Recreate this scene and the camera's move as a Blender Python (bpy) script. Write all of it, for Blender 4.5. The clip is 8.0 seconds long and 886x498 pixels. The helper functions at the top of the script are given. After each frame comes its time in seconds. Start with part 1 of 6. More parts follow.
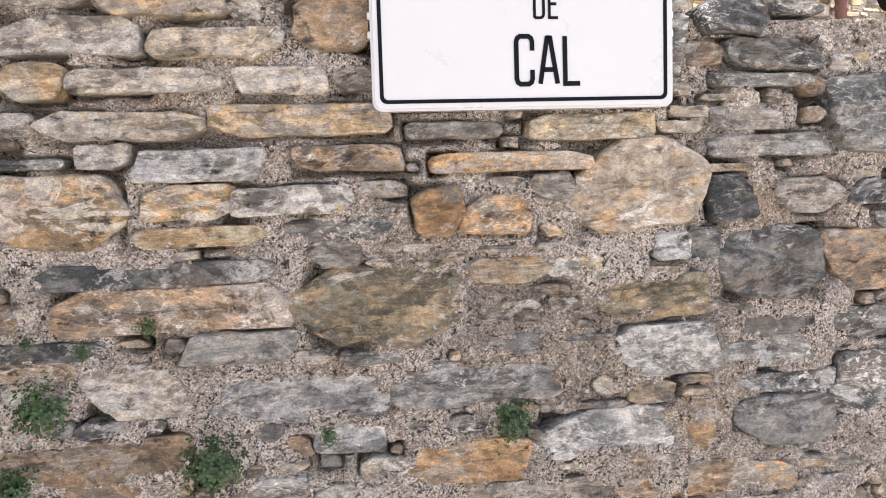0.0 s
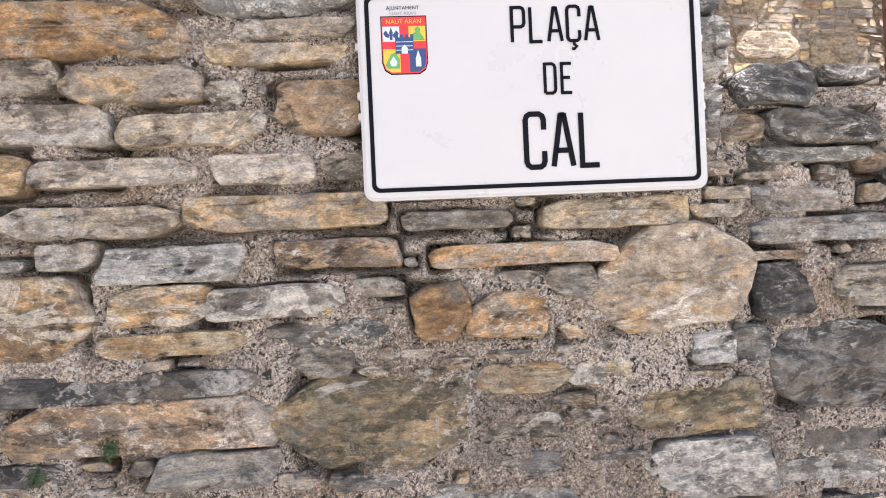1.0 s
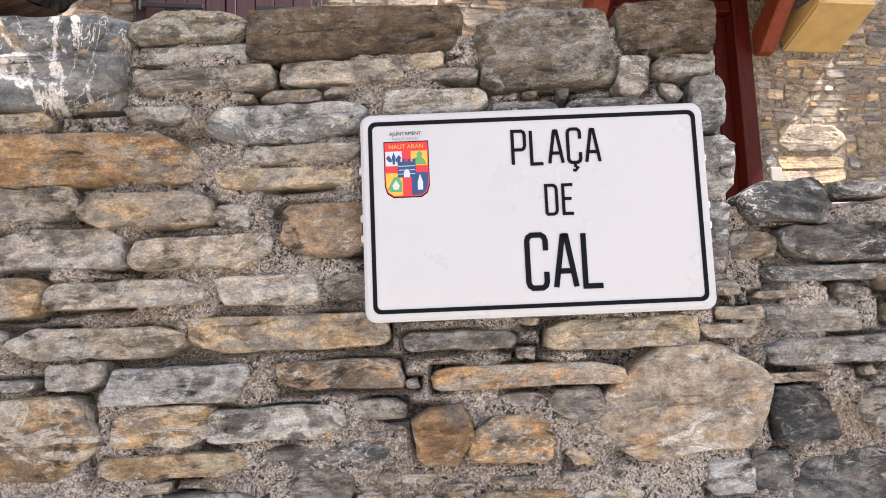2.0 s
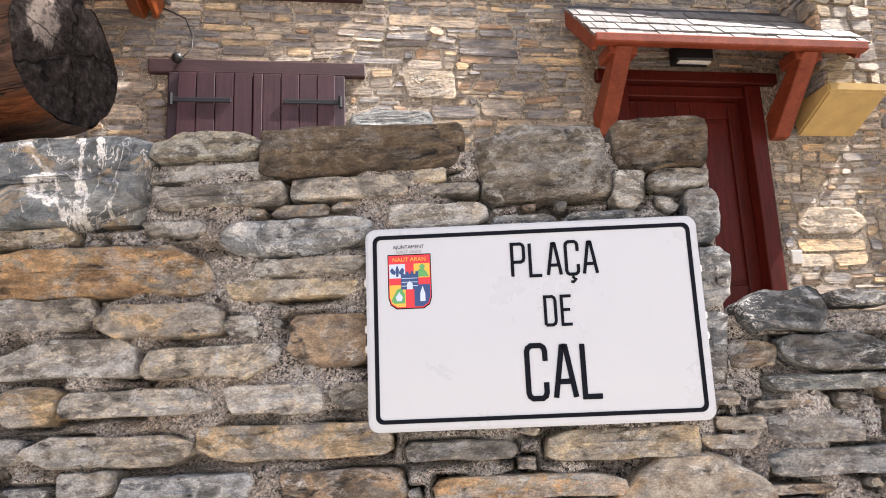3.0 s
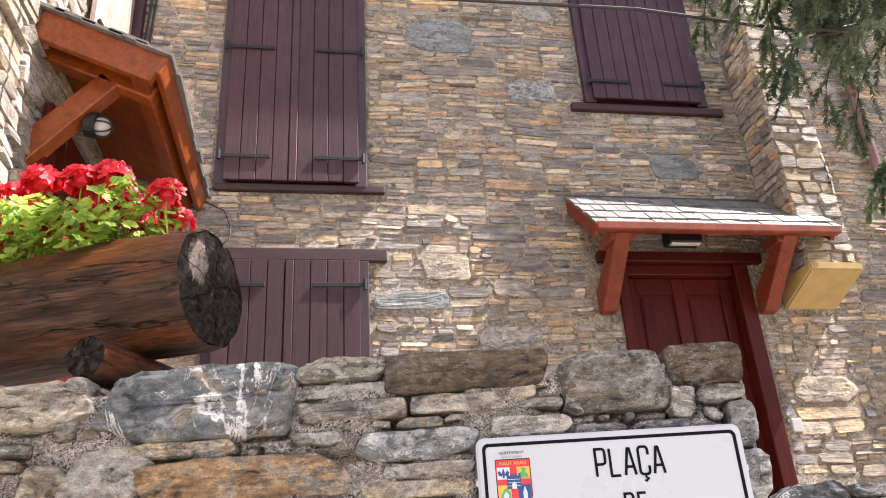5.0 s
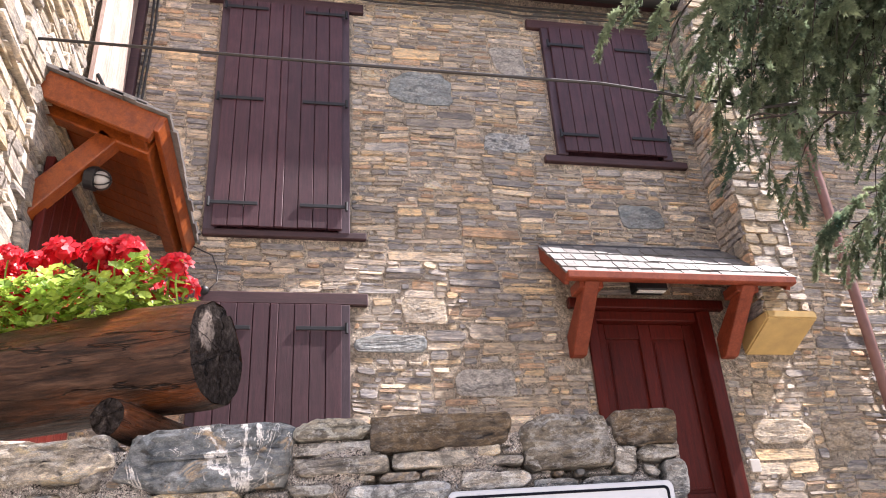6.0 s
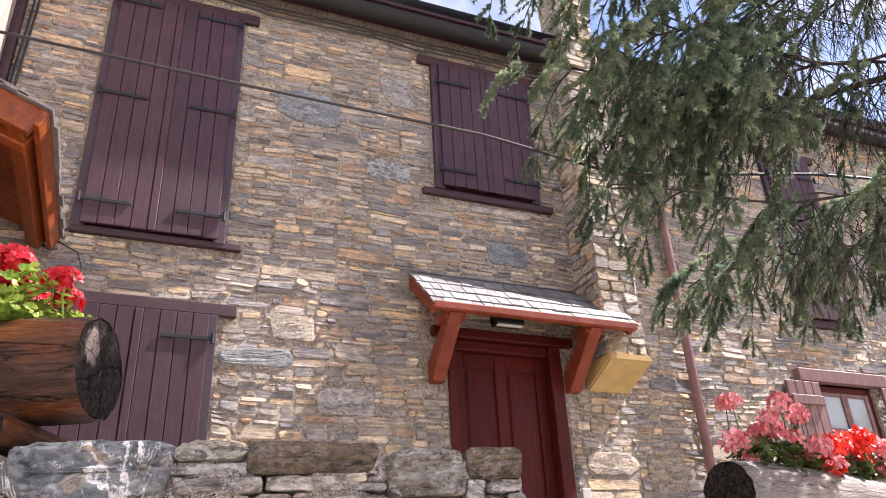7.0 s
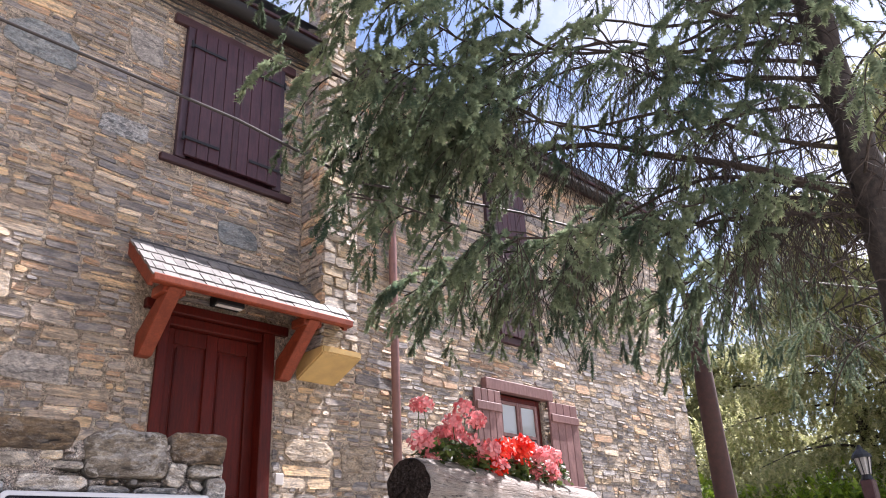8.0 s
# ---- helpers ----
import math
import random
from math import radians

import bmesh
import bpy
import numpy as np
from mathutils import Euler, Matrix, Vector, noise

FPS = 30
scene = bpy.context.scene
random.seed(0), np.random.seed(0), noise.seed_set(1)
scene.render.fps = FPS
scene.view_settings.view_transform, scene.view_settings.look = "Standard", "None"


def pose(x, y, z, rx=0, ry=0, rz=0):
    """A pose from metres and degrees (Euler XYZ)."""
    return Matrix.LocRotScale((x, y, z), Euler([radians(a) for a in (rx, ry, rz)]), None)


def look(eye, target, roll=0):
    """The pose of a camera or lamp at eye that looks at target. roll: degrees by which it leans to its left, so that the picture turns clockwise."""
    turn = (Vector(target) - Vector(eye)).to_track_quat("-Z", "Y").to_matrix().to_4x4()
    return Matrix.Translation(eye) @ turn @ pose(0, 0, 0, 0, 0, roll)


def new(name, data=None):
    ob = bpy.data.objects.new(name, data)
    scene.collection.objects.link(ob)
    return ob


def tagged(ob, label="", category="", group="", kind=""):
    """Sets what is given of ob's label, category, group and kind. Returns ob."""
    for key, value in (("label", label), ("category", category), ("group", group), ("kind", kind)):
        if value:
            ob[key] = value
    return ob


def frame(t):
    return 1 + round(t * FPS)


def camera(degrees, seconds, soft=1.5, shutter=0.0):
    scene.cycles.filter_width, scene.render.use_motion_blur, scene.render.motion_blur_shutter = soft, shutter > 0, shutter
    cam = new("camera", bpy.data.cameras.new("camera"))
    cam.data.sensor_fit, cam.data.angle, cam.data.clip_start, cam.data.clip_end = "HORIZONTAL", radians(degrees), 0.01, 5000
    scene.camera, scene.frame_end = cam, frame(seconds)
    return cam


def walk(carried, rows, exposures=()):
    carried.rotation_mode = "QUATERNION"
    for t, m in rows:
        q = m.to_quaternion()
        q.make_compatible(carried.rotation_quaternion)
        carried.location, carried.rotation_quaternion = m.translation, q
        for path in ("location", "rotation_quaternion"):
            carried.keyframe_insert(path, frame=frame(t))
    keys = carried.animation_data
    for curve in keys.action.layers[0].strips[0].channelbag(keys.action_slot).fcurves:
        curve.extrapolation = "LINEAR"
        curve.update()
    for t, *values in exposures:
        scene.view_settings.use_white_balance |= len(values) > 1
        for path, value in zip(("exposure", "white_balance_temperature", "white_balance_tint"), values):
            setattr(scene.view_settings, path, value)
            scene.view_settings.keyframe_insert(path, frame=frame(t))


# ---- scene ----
EXPOSURES = ((0.0, 1.97, 6350, 17), (1.5, 1.80, 6350, 17), (4.0, 1.68, 6300, 17), (6.0, 1.70, 6200, 22), (6.5, 1.69, 6150, 24), (8.0, 1.51, 6000, 22))
cam = camera(60.1, 8.0, soft=1.0)
walk(cam, [
    (0.0, look((0.266, 0.469, 1.881), (0.851, 2.374, 1.717), -1.8)),
    (0.5, look((0.313, 0.57, 1.898), (0.858, 2.492, 1.811), -2.4)),
    (1.0, look((0.374, 0.599, 1.928), (0.851, 2.541, 1.932), -2.6)),
    (1.5, look((0.417, 0.596, 1.95), (0.821, 2.551, 2.073), -2.5)),
    (3.0, look((0.478, 0.537, 2.018), (0.764, 2.468, 2.451), -2.3)),
    (3.5, look((0.475, 0.503, 2.031), (0.745, 2.413, 2.558), -2.2)),
    (4.0, look((0.445, 0.446, 2.045), (0.711, 2.327, 2.669), -2.2)),
    (4.5, look((0.336, 0.349, 2.057), (0.621, 2.195, 2.774), -2.6)),
    (4.7, look((0.28, 0.307, 2.044), (0.585, 2.129, 2.808), -3.0)),
    (6.0, look((0.181, -0.034, 2.037), (0.561, 1.719, 2.923), -3.6)),
    (6.5, look((0.151, -0.168, 2.031), (0.637, 1.552, 2.928), -3.1)),
    (7.0, look((0.073, -0.233, 2.032), (0.782, 1.408, 2.929), -2.9)),
    (7.5, look((-0.038, -0.263, 2.028), (0.962, 1.228, 2.909), -3.1)),
    (8.0, look((-0.035, -0.366, 2.025), (1.264, 0.911, 2.853), -3.1)),
], EXPOSURES)

# ---------------------------------------------------------------- sky and sun
SUN_TO = Vector((0.60, -0.10, 0.79)).normalized()
world = bpy.data.worlds.new("world")
scene.world = world
world.use_nodes = True
wn = world.node_tree
sky = wn.nodes.new("ShaderNodeTexSky")
sky.sky_type, sky.sun_disc = "NISHITA", False
sky.sun_elevation = math.asin(SUN_TO.z)
sky.sun_rotation = math.atan2(SUN_TO.x, SUN_TO.y)
sky.dust_density, sky.air_density = 0.8, 1.0
cloud = wn.nodes.new("ShaderNodeTexNoise")
cloud.inputs["Scale"].default_value, cloud.inputs["Detail"].default_value, cloud.inputs["Roughness"].default_value = 2.6, 7.0, 0.6
cover = wn.nodes.new("ShaderNodeMapRange")
cover.inputs["From Min"].default_value, cover.inputs["From Max"].default_value = 0.42, 0.60
wn.links.new(cloud.outputs["Fac"], cover.inputs["Value"])
veil = wn.nodes.new("ShaderNodeMix")
veil.data_type = "RGBA"
wn.links.new(cover.outputs[0], veil.inputs[0])
wn.links.new(sky.outputs[0], veil.inputs[6])
veil.inputs[7].default_value = (5.2, 5.3, 5.5, 1)
wn.links.new(veil.outputs[2], wn.nodes["Background"].inputs[0])
wn.nodes["Background"].inputs[1].default_value = 0.078
sun = new("sun", bpy.data.lights.new("sun", "SUN"))
sun.data.energy, sun.data.angle, sun.data.color = 5.0, radians(0.6), (1.0, 0.94, 0.84)
sun.matrix_world = look(SUN_TO * 30, (0, 0, 0))

# ---------------------------------------------------------------- node helpers


class Mat:
    """A small builder for node materials."""

    def __init__(self, name):
        self.m = bpy.data.materials.new(name)
        self.m.use_nodes = True
        self.t = self.m.node_tree
        self.b = self.t.nodes["Principled BSDF"]

    def node(self, kind, **inputs):
        n = self.t.nodes.new(kind)
        for key, value in inputs.items():
            self.set(n, key, value)
        return n

    def set(self, n, key, value):
        sock = n.inputs[int(key[1:])] if key[0] == "i" and key[1:].isdigit() else n.inputs[key]
        if isinstance(value, bpy.types.NodeSocket):
            self.t.links.new(value, sock)
        else:
            sock.default_value = value

    def math(self, op, a, b=0.5, c=0.0):
        n = self.node("ShaderNodeMath", i0=a, i1=b, i2=c)
        n.operation = op
        return n.outputs[0]

    def noise(self, vec, scale, detail=4.0, rough=0.55, distort=0.0):
        return self.node("ShaderNodeTexNoise", Vector=vec, Scale=scale, Detail=detail, Roughness=rough, Distortion=distort).outputs["Fac"]

    def ramp(self, fac, stops, mode="LINEAR"):
        n = self.node("ShaderNodeValToRGB", Fac=fac)
        n.color_ramp.interpolation = mode
        el = n.color_ramp.elements
        while len(el) < len(stops):
            el.new(0.5)
        for e, (p, c) in zip(el, stops):
            e.position, e.color = p, (*c, 1) if len(c) == 3 else c
        return n.outputs[0]

    def grey(self, fac, lo, hi, a=0.0, b=1.0):
        n = self.node("ShaderNodeMapRange", Value=fac)
        n.inputs["From Min"].default_value, n.inputs["From Max"].default_value = lo, hi
        n.inputs["To Min"].default_value, n.inputs["To Max"].default_value = a, b
        return n.outputs[0]

    def mix(self, fac, a, b, mode="MIX"):
        n = self.t.nodes.new("ShaderNodeMix")
        n.data_type, n.blend_type = "RGBA", mode
        for sock, v in ((n.inputs[0], fac), (n.inputs[6], a), (n.inputs[7], b)):
            if isinstance(v, bpy.types.NodeSocket):
                self.t.links.new(v, sock)
            else:
                sock.default_value = v if not isinstance(v, tuple) else ((*v, 1) if len(v) == 3 else v)
        return n.outputs[2]

    def place(self, stretch=(1, 1, 1), seed=None, local=False):
        if local:
            src = self.t.nodes.new("ShaderNodeTexCoord").outputs["Object"]
        else:
            src = self.t.nodes.new("ShaderNodeNewGeometry").outputs["Position"]
        if seed is not None:
            n = self.t.nodes.new("ShaderNodeVectorMath")
            n.operation = "MULTIPLY_ADD"
            self.t.links.new(seed, n.inputs[0])
            n.inputs[1].default_value = (31.0, 47.0, 23.0)
            self.t.links.new(src, n.inputs[2])
            src = n.outputs[0]
        mp = self.node("ShaderNodeMapping", Vector=src)
        mp.inputs["Scale"].default_value = stretch
        return mp.outputs[0]

    def seed(self, island=False):
        if island:
            return self.t.nodes.new("ShaderNodeNewGeometry").outputs["Random Per Island"]
        return self.t.nodes.new("ShaderNodeObjectInfo").outputs["Random"]

    def bump(self, height, strength=0.4, dist=0.01, normal=None):
        n = self.node("ShaderNodeBump", Height=height, Strength=strength, Distance=dist)
        if normal is not None:
            self.t.links.new(normal, n.inputs["Normal"])
        return n.outputs[0]

    def done(self, color, rough=0.8, normal=None, **more):
        self.set(self.b, "Base Color", color if isinstance(color, bpy.types.NodeSocket) else (*color, 1))
        self.set(self.b, "Roughness", rough)
        if normal is not None:
            self.set(self.b, "Normal", normal)
        for key, value in more.items():
            self.set(self.b, key.replace("_", " "), value)
        return self.m


def rock(name, cols, vein=0.0, patch=None, island=False, rough=0.72, wide=6.0, flake=1.0, gain=2.0, pale=1.0, patch_at=0.535):
    """Cleaved schist: broad stains with crisp borders, bedding, pale crusts, fine cracks and grit."""
    m = Mat(name)
    s = m.seed(island)
    p = m.place((1, 1, 1.6), s)
    bed = m.place((0.6, 1, 2.4), s)
    step = 1.0 / (len(cols) - 1)
    cols = [tuple(min(0.8, v * gain * k) for v, k in zip(c, (1.05, 0.985, 0.92))) for c in cols]
    stops = [(i * step, c) for i, c in enumerate(cols)]
    big = m.noise(p, wide * 0.8, 6, 0.6, 1.2)
    col = m.ramp(m.grey(big, 0.43, 0.57), stops)
    # a second field of the same colours, set off by crisp borders
    other = m.ramp(m.grey(m.noise(p, wide * 1.9, 4, 0.55, 0.8), 0.62, 0.38), stops)
    mask = m.noise(m.place((0.8, 1, 1.9), s), wide * 1.3, 9, 0.7, 1.5)
    col = m.mix(m.grey(mask, 0.485, 0.515), col, other)
    strata = m.noise(bed, 9, 7, 0.68, 0.7)
    col = m.mix(1.0, col, m.ramp(strata, [(0.38, (0.72, 0.72, 0.74)), (0.5, (1.0, 1.0, 1.0)), (0.62, (1.24, 1.22, 1.18))]), "MULTIPLY")
    soot = m.noise(m.place((0.9, 1, 1.7), s), 7.5, 9, 0.72, 1.0)
    col = m.mix(m.grey(soot, 0.535, 0.553, 0, 0.25 if vein else 0.66), col, tuple(v * 0.46 for v in cols[0]))
    if patch:
        n = m.noise(p, 11, 9, 0.74, 0.9)
        col = m.mix(m.grey(n, patch_at, patch_at + 0.03, 0, 0.85), col, tuple(min(0.85, v * 1.25) for v in patch))
    if vein:
        turned = m.node("ShaderNodeMapping", Vector=m.place((1, 1, 1), s))
        turned.inputs["Rotation"].default_value, turned.inputs["Scale"].default_value = (0, radians(-52), 0), (1.5, 1, 0.75)
        slant = turned.outputs[0]
        for vec, scale, mid_, wide_ in ((slant, 1.9, 0.58, 0.016), (slant, 5.0, 0.42, 0.006)):
            d = m.math("ABSOLUTE", m.math("SUBTRACT", m.noise(vec, scale, 7, 0.64, 0.9), mid_))
            col = m.mix(m.grey(d, wide_ * 0.6, wide_, vein, 0.0), col, (0.74, 0.72, 0.70))
        n = m.noise(p, 6, 8, 0.72, 0.6)
        col = m.mix(m.grey(n, 0.565, 0.60, 0, 0.85), col, (0.40, 0.29, 0.17))
    lime = m.grey(m.noise(p, 4.2, 4, 0.6), 0.44, 0.56, -0.035, 0.025)
    crust = m.math("ADD", m.noise(m.place((0.9, 1, 1.5), s), 8.5, 12, 0.74, 1.1), lime)
    col = m.mix(m.grey(crust, 0.548, 0.558, 0, (0.12 if vein else 0.85 if patch else 0.5) * pale), col, tuple(min(0.85, v * 0.25 + 0.56) for v in cols[1]))
    lime = m.grey(lime, -0.02, 0.02, 0.0, 1.0)
    fleck = m.noise(m.place((0.8, 1, 1.5), s), 70, 8, 0.8, 0.8)
    col = m.mix(m.math("MULTIPLY", m.grey(fleck, 0.54, 0.57, 0, (0.1 if vein else 0.85) * pale), lime), col, (0.78, 0.75, 0.70))
    lam = m.math("ABSOLUTE", m.math("SUBTRACT", m.noise(bed, 13, 6, 0.6, 0.5), 0.5))
    col = m.mix(m.grey(lam, 0.001, 0.005, 0.45, 0.0), col, tuple(v * 0.35 for v in cols[0]))
    hair = m.math("ABSOLUTE", m.math("SUBTRACT", m.noise(p, 8, 5, 0.6, 1.8), 0.5))
    col = m.mix(m.grey(hair, 0.0015, 0.005, 0.35, 0.0), col, tuple(min(0.8, v * 0.5 + 0.38) for v in cols[1]))
    mid = m.noise(p, 45, 8, 0.74, 0.3)
    col = m.mix(1.0, col, m.ramp(mid, [(0.40, (0.66, 0.65, 0.64)), (0.5, (1.0, 1.0, 1.0)), (0.60, (1.28, 1.28, 1.26))]), "MULTIPLY")
    grain = m.noise(p, 280, 4, 0.85)
    col = m.mix(1.0, col, m.ramp(grain, [(0.38, (0.72, 0.71, 0.70)), (0.62, (1.28, 1.28, 1.27))]), "MULTIPLY")
    col = m.mix(m.grey(fleck, 0.375, 0.405, 0.15 if vein else 0.6, 0.0), col, (0.05, 0.044, 0.038))
    crack = m.node("ShaderNodeTexVoronoi", Vector=m.place((0.55, 1, 1.5), s), Scale=11.0)
    crack.feature = "DISTANCE_TO_EDGE"
    wobble = m.math("ADD", crack.outputs["Distance"], m.math("MULTIPLY", m.math("SUBTRACT", mid, 0.5), 0.55))
    split = m.math("MULTIPLY", m.grey(wobble, -0.05, 0.0, 0.8, 0.0), m.grey(soot, 0.46, 0.54, 0.0, 1.0))
    col = m.mix(split, col, (0.04, 0.034, 0.03))
    value = m.node("ShaderNodeHueSaturation", Color=col, Value=m.grey(s, 0, 1, 0.82, 1.16), Saturation=0.88)
    h = m.math("ADD", m.math("ADD", m.math("MULTIPLY", strata, 2.2), m.math("MULTIPLY", mid, 0.9)), m.math("ADD", m.math("MULTIPLY", grain, 0.35), m.math("MULTIPLY", split, -0.8)))
    return m.done(value.outputs[0], m.grey(mid, 0.35, 0.65, rough - 0.2, rough + 0.15), m.bump(h, 1.0 * flake, 0.018))


SLATE = [(0.035, 0.042, 0.05), (0.09, 0.10, 0.11), (0.15, 0.16, 0.165), (0.10, 0.095, 0.09)]
ROCKS = {
    "grey": rock("grey_schist", [(0.12, 0.115, 0.105), (0.20, 0.19, 0.17), (0.28, 0.26, 0.225), (0.17, 0.165, 0.16)], patch=(0.46, 0.44, 0.40), pale=0.8),
    "pale": rock("pale_schist", [(0.18, 0.17, 0.155), (0.30, 0.285, 0.26), (0.38, 0.36, 0.32), (0.24, 0.235, 0.23)], patch=(0.52, 0.50, 0.47), pale=0.9),
    "tan": rock("tan_schist", [(0.22, 0.18, 0.12), (0.36, 0.30, 0.20), (0.30, 0.27, 0.21), (0.22, 0.20, 0.17)]),
    "paletan": rock("pale_tan_schist", [(0.24, 0.215, 0.175), (0.38, 0.34, 0.27), (0.30, 0.28, 0.25), (0.40, 0.33, 0.22)], patch=(0.5, 0.47, 0.42)),
    "ochre": rock("ochre_stone", [(0.25, 0.155, 0.07), (0.38, 0.245, 0.11), (0.27, 0.225, 0.165), (0.18, 0.17, 0.155)], gain=1.95),
    "ochretan": rock("ochre_tan_stone", [(0.31, 0.235, 0.135), (0.35, 0.27, 0.165), (0.26, 0.235, 0.195), (0.18, 0.175, 0.168)], wide=6.0),
    "ochrewhite": rock("ochre_white_stone", [(0.17, 0.14, 0.105), (0.31, 0.20, 0.085), (0.31, 0.25, 0.16), (0.18, 0.17, 0.16)], patch=(0.62, 0.58, 0.52), patch_at=0.505),
    "rust": rock("rusty_stone", [(0.15, 0.13, 0.11), (0.26, 0.185, 0.115), (0.29, 0.215, 0.14), (0.19, 0.17, 0.15)], gain=1.7),
    "cream": rock("cream_stone", [(0.30, 0.205, 0.10), (0.40, 0.33, 0.235), (0.42, 0.37, 0.29), (0.33, 0.265, 0.18)]),
    "white": rock("quartz_stone", [(0.16, 0.155, 0.15), (0.40, 0.38, 0.35), (0.64, 0.61, 0.57), (0.45, 0.30, 0.13)], patch=(0.68, 0.66, 0.62), patch_at=0.48),
    "bluewhite": rock("blue_white_slate", [(0.11, 0.125, 0.14), (0.22, 0.24, 0.26), (0.38, 0.40, 0.42), (0.19, 0.195, 0.20)], patch=(0.48, 0.50, 0.52)),
    "blue": rock("blue_slate", [(0.10, 0.115, 0.13), (0.17, 0.185, 0.20), (0.25, 0.26, 0.265), (0.16, 0.15, 0.14)], gain=1.7),
    "facing": rock("blue_grey_slate", [(0.11, 0.135, 0.155), (0.15, 0.18, 0.20), (0.18, 0.205, 0.22), (0.14, 0.155, 0.165)], wide=4.0, flake=0.4, gain=1.35, pale=0.15),
    "dark": rock("dark_slate", SLATE, flake=0.8, gain=1.5),
    "slate": rock("slate_blade", [(0.10, 0.12, 0.13), (0.19, 0.21, 0.22), (0.12, 0.13, 0.135)]),
    "moss": rock("mossy_schist", [(0.09, 0.085, 0.06), (0.17, 0.15, 0.10), (0.27, 0.20, 0.11), (0.13, 0.13, 0.115)], patch=(0.30, 0.28, 0.20)),
    "brown": rock("brown_schist", [(0.115, 0.078, 0.042), (0.17, 0.122, 0.066), (0.20, 0.150, 0.092), (0.125, 0.095, 0.062)], flake=1.2, gain=1.25, pale=0.35),
    "patch": rock("brown_schist_with_lichen", [(0.15, 0.13, 0.10), (0.20, 0.175, 0.135), (0.26, 0.235, 0.19)], patch=(0.46, 0.44, 0.40), gain=1.25, pale=0.5, patch_at=0.55),
    "lichen": rock("lichen_stone", [(0.14, 0.13, 0.11), (0.24, 0.23, 0.19), (0.30, 0.29, 0.25)], patch=(0.60, 0.59, 0.52), patch_at=0.505),
    "block": rock("tan_block", [(0.20, 0.165, 0.12), (0.33, 0.27, 0.185), (0.27, 0.235, 0.18), (0.24, 0.21, 0.17)], gain=1.6, flake=0.6, pale=0.4),
    "greyblock": rock("grey_block", [(0.15, 0.15, 0.15), (0.23, 0.225, 0.215), (0.29, 0.28, 0.265), (0.20, 0.195, 0.19)], gain=1.6, flake=0.6, pale=0.3),
    "ochreblock": rock("ochre_block", [(0.25, 0.18, 0.10), (0.34, 0.25, 0.13), (0.27, 0.22, 0.16), (0.24, 0.20, 0.15)], gain=1.7, flake=0.7),
    "slab": rock("veined_slate", [(0.075, 0.095, 0.115), (0.13, 0.155, 0.18), (0.18, 0.20, 0.215)], vein=0.9, wide=4.0, flake=0.6, gain=1.15),
    "bigtan": rock("tan_boulder", [(0.19, 0.135, 0.075), (0.145, 0.132, 0.112), (0.165, 0.15, 0.127), (0.13, 0.12, 0.107)], wide=3.5, flake=0.6),
}


